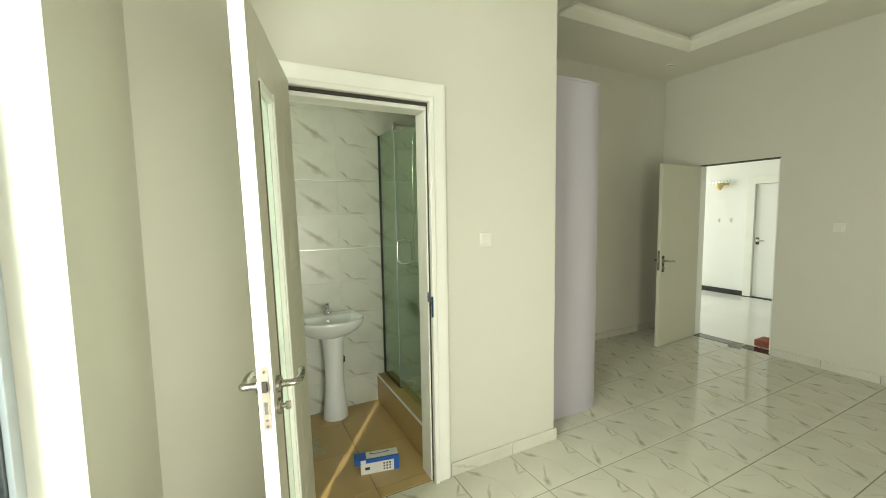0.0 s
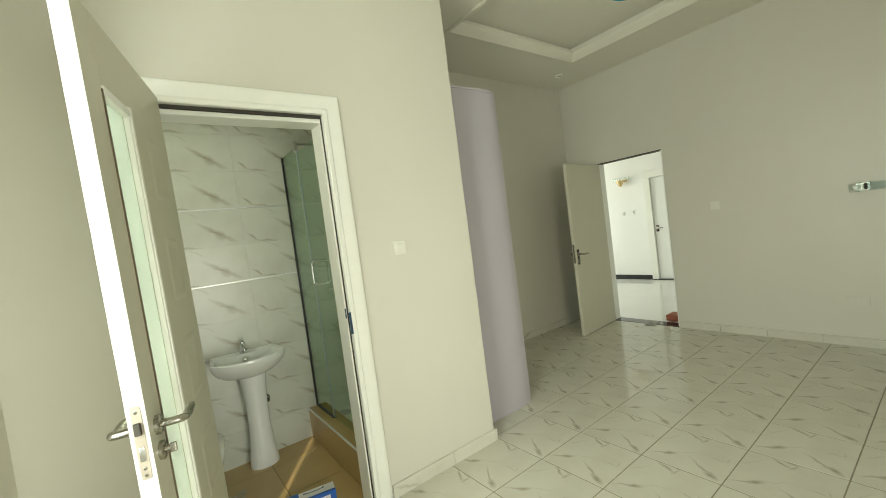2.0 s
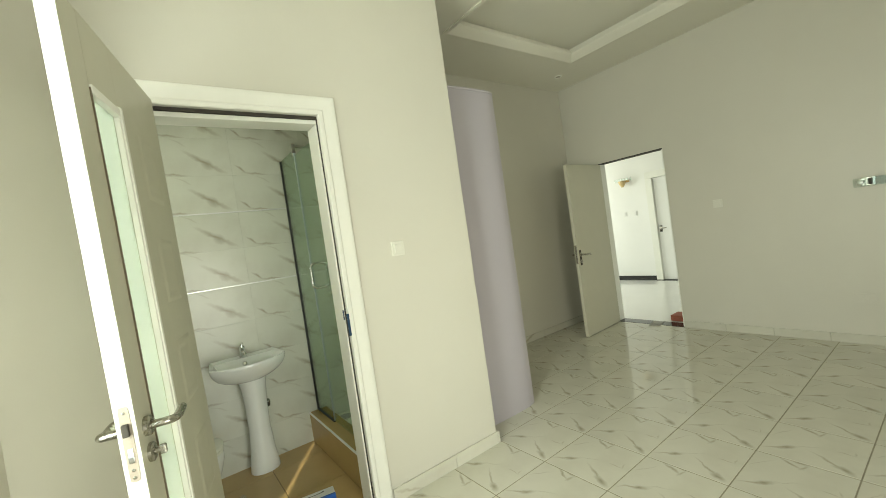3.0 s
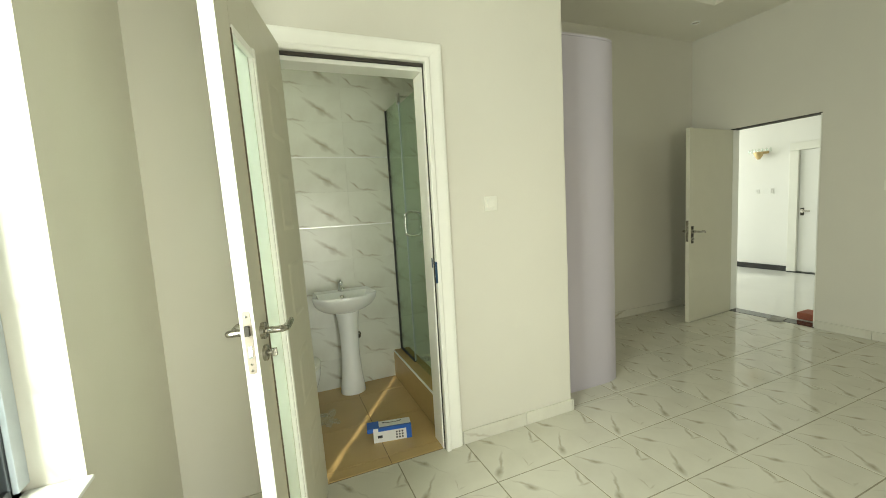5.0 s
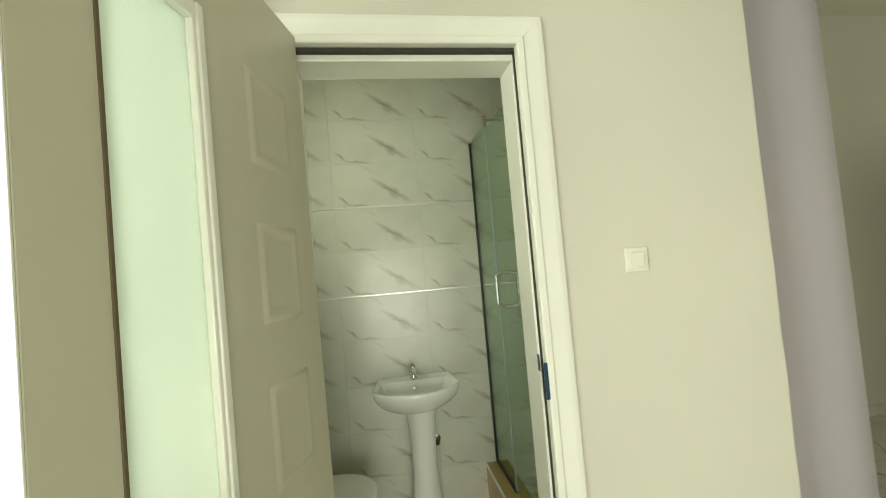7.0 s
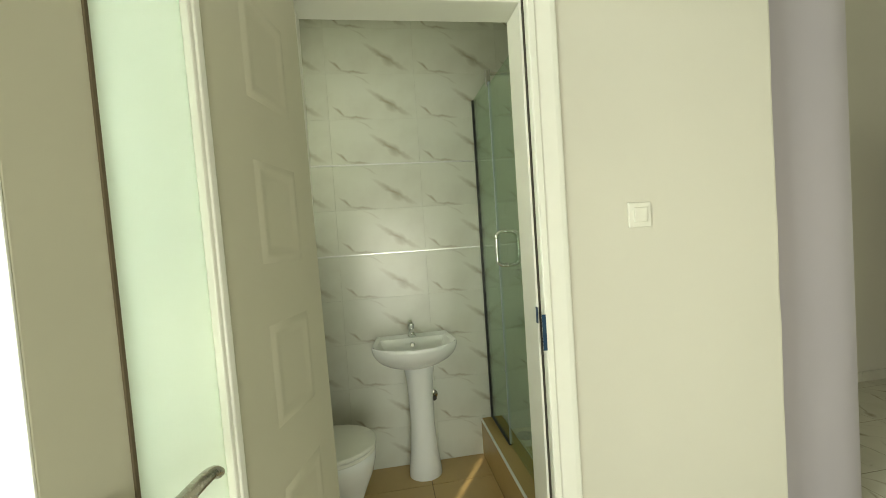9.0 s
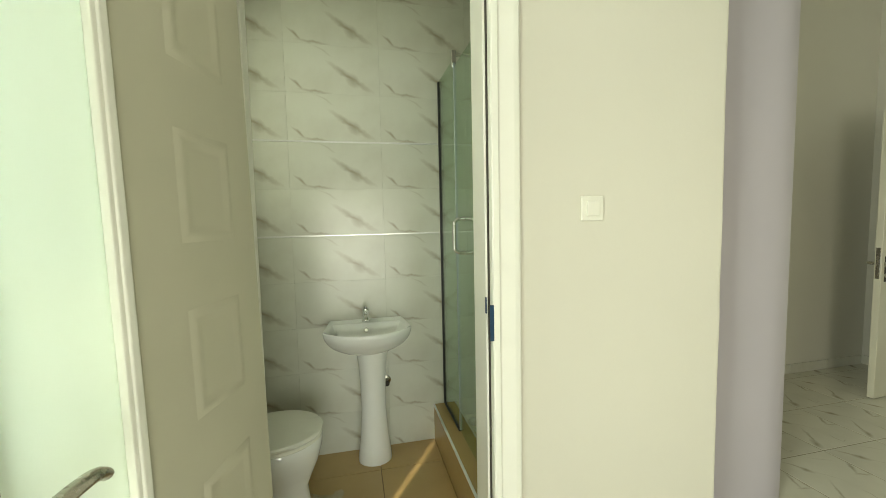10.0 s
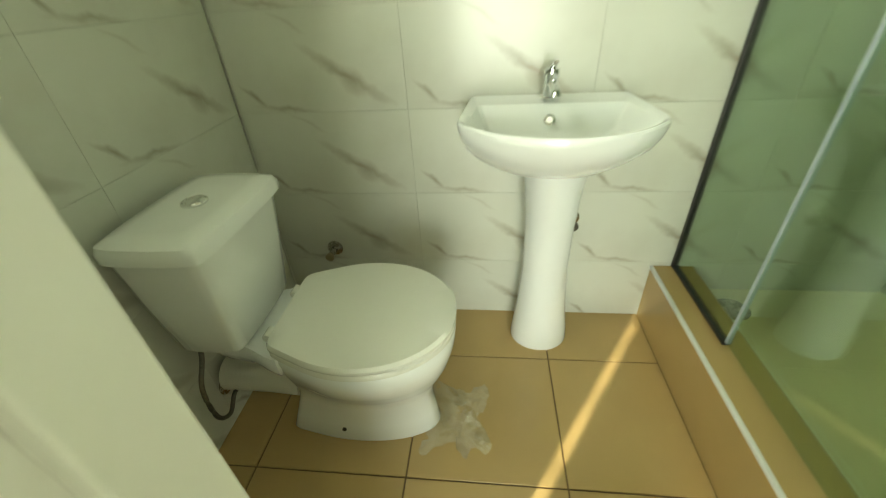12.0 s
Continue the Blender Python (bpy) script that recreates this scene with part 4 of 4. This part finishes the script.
for i in range(23):
    r = []
    for j in range(23):
        u, v = i / 22 - 0.5, j / 22 - 0.5
        ang = math.atan2(v, u)
        edge = 1.0 + 0.55 * noise.noise(Vector((math.cos(ang) * 1.9, math.sin(ang) * 1.9, 7.3)))
        x = 0.262 + 0.15 * u * edge + 0.012 * noise.noise(Vector((u * 9, v * 9, 3)))
        y = 2.585 + 0.21 * v * edge + 0.012 * noise.noise(Vector((u * 9, v * 9, 8)))
        fold = abs(noise.noise(Vector((x * 17 + y * 9, y * 21, 1.2)))) + 0.4 * abs(noise.noise(Vector((x * 48, y * 40, 4))))
        r.append((x, y, 0.003 + 0.06 * fold * (1.0 - 1.2 * max(abs(u), abs(v)))))
    rows.append(r)
loft(rows, pb, False, False, closed=False)
bmesh.ops.remove_doubles(pb, verts=pb.verts[:], dist=0.0002)
tagged(part("plastic_wrap", pb, M_PLASTIC_FILM, smooth=True), "crumpled clear plastic wrap on the beige floor", "plastic wrap")

# lamp carton on the floor
CBX = pose(0.615, 2.175, 0.002, 0, 0, -11)
carton = thing("carton", "small white and blue lamp carton on the beige floor", "box", CBX)
CW, CD, CH = 0.225, 0.085, 0.088
part("body", box(-CW / 2, CW / 2, -CD / 2, CD / 2, 0, CH, 0.0015), M_BOX_W, carton, "white printed card", local=True)
part("blue_end", box(-CW / 2 - 0.035, -CW / 2 + 0.035, -CD / 2 + 0.006, CD / 2 + 0.002, CH * 0.72, CH + 0.002, 0.001), M_BOX_B, carton, "blue end flap", local=True)
part("blue_band", box(-CW / 2 + 0.03, CW / 2 + 0.001, -CD / 2 - 0.001, -CD / 2 + 0.016, CH - 0.018, CH + 0.0012, 0.0006), M_BOX_B, carton, "blue printed band", local=True)
part("blue_corner", box(CW / 2 - 0.03, CW / 2 + 0.0012, -CD / 2 - 0.0012, -CD / 2 + 0.002, 0.0, CH * 0.9, 0.0006), M_BOX_B, carton, "blue printed corner", local=True)
part("hole", loft([[(x, y, z) for x, y in rounded([(-0.055, 0.012), (0.06, 0.012), (0.06, 0.030), (-0.055, 0.030)], 2)] for z in (CH, CH + 0.0012)]), M_INK, carton, "dark carrying slot", local=True)
part("hole_rim", loft([[(x, y, z) for x, y in rounded([(-0.046, 0.016), (0.051, 0.016), (0.051, 0.034), (-0.046, 0.034)], 2)] for z in (CH + 0.001, CH + 0.002)]), M_BOX_W, carton, local=True)
for k in range(3):
    for j in range(3):
        part("print", box(0.02 + k * 0.017, 0.03 + k * 0.017, -CD / 2 - 0.0016, -CD / 2, 0.016 + j * 0.017, 0.025 + j * 0.017), M_INK, carton, local=True)
part("print", box(-0.088, -0.060, -CD / 2 - 0.0016, -CD / 2, 0.030, 0.046), M_INK, carton, local=True)

# ---- bedroom fittings ----
cl = thing("ceiling_lamp", "round ceiling lamp still wrapped in blue film", "ceiling lamp", pose(3.44, 1.44, Z_HIGH))
part("base", lathe([(0.25, 0), (0.26, -0.01), (0.26, -0.05), (0.245, -0.065)], 40, m=pose(3.44, 1.44, Z_HIGH - 0.002)), M_BLUEFILM, cl, "blue protective film", True)
part("diffuser", lathe([(0.225, -0.060), (0.22, -0.072), (0.15, -0.080), (0.001, -0.082)], 40, m=pose(3.44, 1.44, Z_HIGH)), M_LAMPWHITE, cl, "white acrylic disc", True)
part("centre", lathe([(0.06, -0.080), (0.058, -0.088), (0.001, -0.090)], 24, m=pose(3.44, 1.44, Z_HIGH)), M_BLUEFILM, cl, "teal centre cap", True)
sd = thing("ceiling_spot", "small recessed spot in the ceiling border", "ceiling spot", pose(4.32, 2.87, Z_LOW))
part("ring", lathe([(0.045, 0), (0.045, -0.006), (0.036, -0.010), (0.030, -0.004)], 24, m=pose(4.32, 2.87, Z_LOW)), M_TRIM, sd, smooth=True)
part("lens", lathe([(0.030, 0), (0.030, -0.005), (0.001, -0.006)], 20, m=pose(4.32, 2.87, Z_LOW - 0.001)), M_NICKEL, sd, smooth=True)

wl = thing("wall_lamp", "crystal cube wall lamp on a short metal arm", "wall lamp", pose(EAST, 0.45, 1.36))
part("backplate", box(EAST - 0.018, EAST, 0.415, 0.500, 1.325, 1.395, 0.004), M_NICKEL, wl, "metal backplate")
part("arm", box(EAST - 0.07, EAST - 0.018, 0.432, 0.452, 1.335, 1.385, 0.004), M_DARK, wl, "dark metal arm")
part("crystal", box(EAST - 0.10, EAST - 0.020, 0.456, 0.535, 1.322, 1.392, 0.008), M_CRYSTAL, wl, "clear crystal cube")
part("core", box(EAST - 0.075, EAST - 0.045, 0.475, 0.515, 1.340, 1.375, 0.005), M_CHROME, wl, "bright metal lamp holder in the crystal")
part("crystal", box(EAST - 0.10, EAST - 0.026, 0.330, 0.428, 1.325, 1.392, 0.008), M_GREYGLASS, wl, "blue-grey glass bar")

br = part("brick", box(5.0, 5.2, 2.09, 2.23, 0.005, 0.075, 0.006), M_BRICK)
tagged(br, "red-brown brick lying on the doorway floor", "brick")
dm = part("dust_sheet", turned(box(-0.1, 0.1, -0.06, 0.06, 0.0, 0.006, 0.002), pose(4.83, 2.32, 0.004, 0, 0, 12)), mat("grey_dust", (0.34, 0.33, 0.30), 0.9, vary=0.3, scale=20))
tagged(dm, "flat grey scrap on the door sill", "scrap")
# low white block in the corner, four dark stripes across its top
ws = thing("striped_block", "low white block with dark stripes on top in the room corner", "card", pose(-0.27, 1.83, 0))
part("card", turned(box(-0.07, 0.07, -0.05, 0.05, 0.0, 0.05, 0.003), pose(-0.27, 1.83, 0.001, 0, 0, 30)), M_BOX_W, ws)
for k in range(4):
    part("print", turned(box(-0.06 + k * 0.022, -0.05 + k * 0.022, -0.045, 0.02, 0.0495, 0.0510), pose(-0.27, 1.83, 0.001, 0, 0, 30)), M_INK, ws)

# ---- window with steel bars ----
WY0, WY1, WZ0, WZ1 = 0.16, 1.130, 0.75, 2.35
win = thing("window_1", "dark aluminium framed window with tinted panes", "window", pose(WEST - 0.13, 0.6, WZ0), kind="structure")
FX0, FX1 = WEST - 0.175, WEST - 0.115
for a in ((WY1 - 0.052, WY1 - 0.012, WZ0, WZ1), (WY0 + 0.012, WY0 + 0.05, WZ0, WZ1), (WY0, WY1 - 0.012, WZ1 - 0.045, WZ1), (WY0, WY1 - 0.012, WZ0, WZ0 + 0.045)):
    part("frame", box(FX0, FX1, *a, 0.003), M_ALU, win)
part("track", box(FX1, FX1 + 0.012, WY1 - 0.045, WY1 - 0.001, WZ0 + 0.03, WZ1 - 0.02, 0.002), M_BAR, win, "pale aluminium track")
part("sash", box(FX0 + 0.012, FX0 + 0.034, WY1 - 0.105, WY1 - 0.053, WZ0 + 0.05, WZ1 - 0.05, 0.003), M_ALU, win)
part("sash", box(FX0 + 0.012, FX0 + 0.034, 0.585, 0.625, WZ0 + 0.05, WZ1 - 0.05, 0.003), M_ALU, win)
for a, b in ((0.625, WY1 - 0.105), (WY0 + 0.05, 0.585)):
    g = part("pane", box(FX0 + 0.020, FX0 + 0.026, a, b, WZ0 + 0.05, WZ1 - 0.05), M_WINDOW_GLASS, win, "blue-grey tinted glass")
    g.visible_shadow = False
structure("window_sill", box(WEST - 0.115, WEST + 0.015, WY0 + 0.001, WY1 - 0.001, WZ0 - 0.0, WZ0 + 0.012, 0.003), M_RENDER, "white plaster window sill", "sill")
for k in range(8):
    zz = WZ0 + 0.10 + k * 0.20
    tagged(part("security_bar", tube([(WEST - 0.245, WY0, zz), (WEST - 0.245, WY1, zz)], 0.0065, 10), M_BAR, smooth=True), "pale painted horizontal steel security bar across the window", "security bar", "window bars")
bw = thing("window_2", "small frosted bathroom window in a white frame", "window", pose(WEST - 0.255, 2.42, 1.70), kind="structure")
for a in ((2.20, 2.23, 1.70, 2.24), (2.61, 2.64, 1.70, 2.24), (2.23, 2.61, 1.70, 1.73), (2.23, 2.61, 2.21, 2.24)):
    part("frame", box(WEST - 0.27, WEST - 0.245, *a, 0.003), M_WHITE_TRIM, bw)
part("pane", box(WEST - 0.260, WEST - 0.254, 2.23, 2.61, 1.73, 2.21), M_FROST, bw, "frosted glass pane")
# out of view; added to keep sun and sky off the south opening
structure("sun_shade_roof", box(WEST - 0.3, EAST, SOUTH - 2.6, SOUTH - 0.15, 2.55, 2.70), M_RENDER, "unseen roof added to shade the south opening", "roof")
structure("ground", box(-60, WEST - 0.30, -60, 60, -3.2, -3.0), mat("sandy_ground", (0.34, 0.30, 0.24), 0.9, vary=0.2, scale=0.5), "sandy ground outside the window", "ground")
structure("neighbour_wall", box(-6.2, -6.0, -8, 9, -3.0, 1.0), M_RENDER, "pale rendered boundary wall outside", "wall")

# ---- tiles, last ----
def tile_mesh(name, w, h, t, material, flat):
    """One bevelled tile; flat lies on the floor, else it faces -y."""
    b = box(-w / 2, w / 2, -h / 2, h / 2, 0, t, 0.0012, seg=1) if flat else box(-w / 2, w / 2, 0, t, -h / 2, h / 2, 0.0006, seg=1)
    me = bpy.data.meshes.new(name)
    b.to_mesh(me)
    b.free()
    me.materials.append(material)
    return me


TILES = {}


def tile(name, parent, m, w, h, t, material, flat, cut=None):
    """A tile at m; cut (x0, x1, y0, y1) trims it at an edge."""
    key = (name, round(w, 3), round(h, 3), material.name, flat, cut)
    if key not in TILES:
        if cut is None:
            TILES[key] = tile_mesh(name, w, h, t, material, flat)
        else:
            x0, x1, y0, y1 = cut
            b = box(x0, x1, y0, y1, 0, t, 0.0012, seg=1) if flat else box(x0, x1, 0, t, y0, y1, 0.0006, seg=1)
            me = bpy.data.meshes.new(name)
            b.to_mesh(me)
            b.free()
            me.materials.append(material)
            TILES[key] = me
    ob = new(name, TILES[key])
    ob.parent = parent
    ob.matrix_world = m
    return ob


def tile_field(name, parent, place, u0, u1, v0, v1, du, dv, ju, jv, gap, t, material, flat, hole=None):
    """Tiles over a rectangle, joints at ju + k du and jv + k dv; place(u, v) gives a tile's pose."""
    i = math.floor((u0 - ju) / du)
    while ju + i * du < u1 - 0.004:
        j = math.floor((v0 - jv) / dv)
        while jv + j * dv < v1 - 0.004:
            cu, cv = ju + (i + 0.5) * du, jv + (j + 0.5) * dv
            a, b = max(u0, cu - du / 2 + gap) - cu, min(u1, cu + du / 2 - gap) - cu
            c, d = max(v0, cv - dv / 2 + gap) - cv, min(v1, cv + dv / 2 - gap) - cv
            full = b - a > du - 2 * gap - 0.001 and d - c > dv - 2 * gap - 0.001
            if hole and hole[0] < cu + du / 2 and cu - du / 2 < hole[1] and hole[2] < cv + dv / 2 and cv - dv / 2 < hole[3]:
                for ra, rb, rc, rd in ((a, hole[0] - cu, c, d), (hole[1] - cu, b, c, d), (max(a, hole[0] - cu), min(b, hole[1] - cu), c, hole[2] - cv), (max(a, hole[0] - cu), min(b, hole[1] - cu), hole[3] - cv, d)):
                    ra, rb, rc, rd = max(a, ra), min(b, rb), max(c, rc), min(d, rd)
                    if rb - ra > 0.005 and rd - rc > 0.005:
                        tile(name, parent, place(cu, cv), du, dv, t, material, flat, tuple(round(q, 4) for q in (ra, rb, rc, rd)))
            elif b - a > 0.01 and d - c > 0.01:
                tile(name, parent, place(cu, cv), du - 2 * gap, dv - 2 * gap, t, material, flat, None if full else tuple(round(q, 4) for q in (a, b, c, d)))
            j += 1
        i += 1


ROW, COL = 0.2585, 0.50
V0 = 1.2715 - 5 * ROW
wt = bpy.data.objects
tile_field("wall_tile", wall_bath_back, lambda u, v: pose(u, BACK, v), BLEFT, BRIGHT, 0.0, 2.62, COL, ROW, 0.115, V0, 0.0002, 0.011, M_WTILE, False)
tile_field("wall_tile", wt["wall_bath_left"], lambda u, v: pose(BLEFT, u, v, 0, 0, 90), BATH_Y + 0.122, BACK, 0.0, 2.62, COL, ROW, BACK - 0.5, V0, 0.0002, 0.0085, M_WTILE, False, (2.20, 2.64, 1.70, 2.24))
tile_field("wall_tile", wt["wall_bath_right"], lambda u, v: pose(BRIGHT, -u, v, 0, 0, -90), -BACK, -BATH_Y - 0.122, 0.0, 2.62, COL, ROW, -BACK, V0, 0.0002, 0.0085, M_WTILE, False)
for zz in (1.2715, 1.2715 + 2 * ROW):
    structure("tile_trim", box(BLEFT + 0.001, GX - 0.012, BACK - 0.006, BACK + 0.002, zz - 0.005, zz + 0.005, 0.0025), M_TRIMSTRIP, "thin chrome trim strip between the marble tiles", "trim")
tile_field("floor_tile", bath_floor, lambda u, v: pose(u, v, 0.0005), BLEFT, KX0 - 0.002, BATH_Y + 0.016, BACK, 0.403, 0.403, 0.139, 2.405, 0.0020, 0.005, M_BEIGE, True)
tile_field("floor_tile", floor, lambda u, v: pose(u, v, -0.004), WEST, EAST, SOUTH, BATH_Y, 0.402, 0.402, 0.975, 1.540 - 0.402 * 8, 0.0029, 0.005, M_FTILE, True)
tile_field("floor_tile", floor, lambda u, v: pose(u, v, -0.004), BATH_X, EAST, BATH_Y, NORTH, 0.402, 0.402, 0.975, 1.540, 0.0029, 0.005, M_FTILE, True)
tile_field("floor_tile", floor, lambda u, v: pose(u, v, -0.004), DOOR_L, DOOR_R, BATH_Y, BATH_Y + 0.012, 0.402, 0.402, 0.975, 1.540, 0.0029, 0.005, M_FTILE, True)
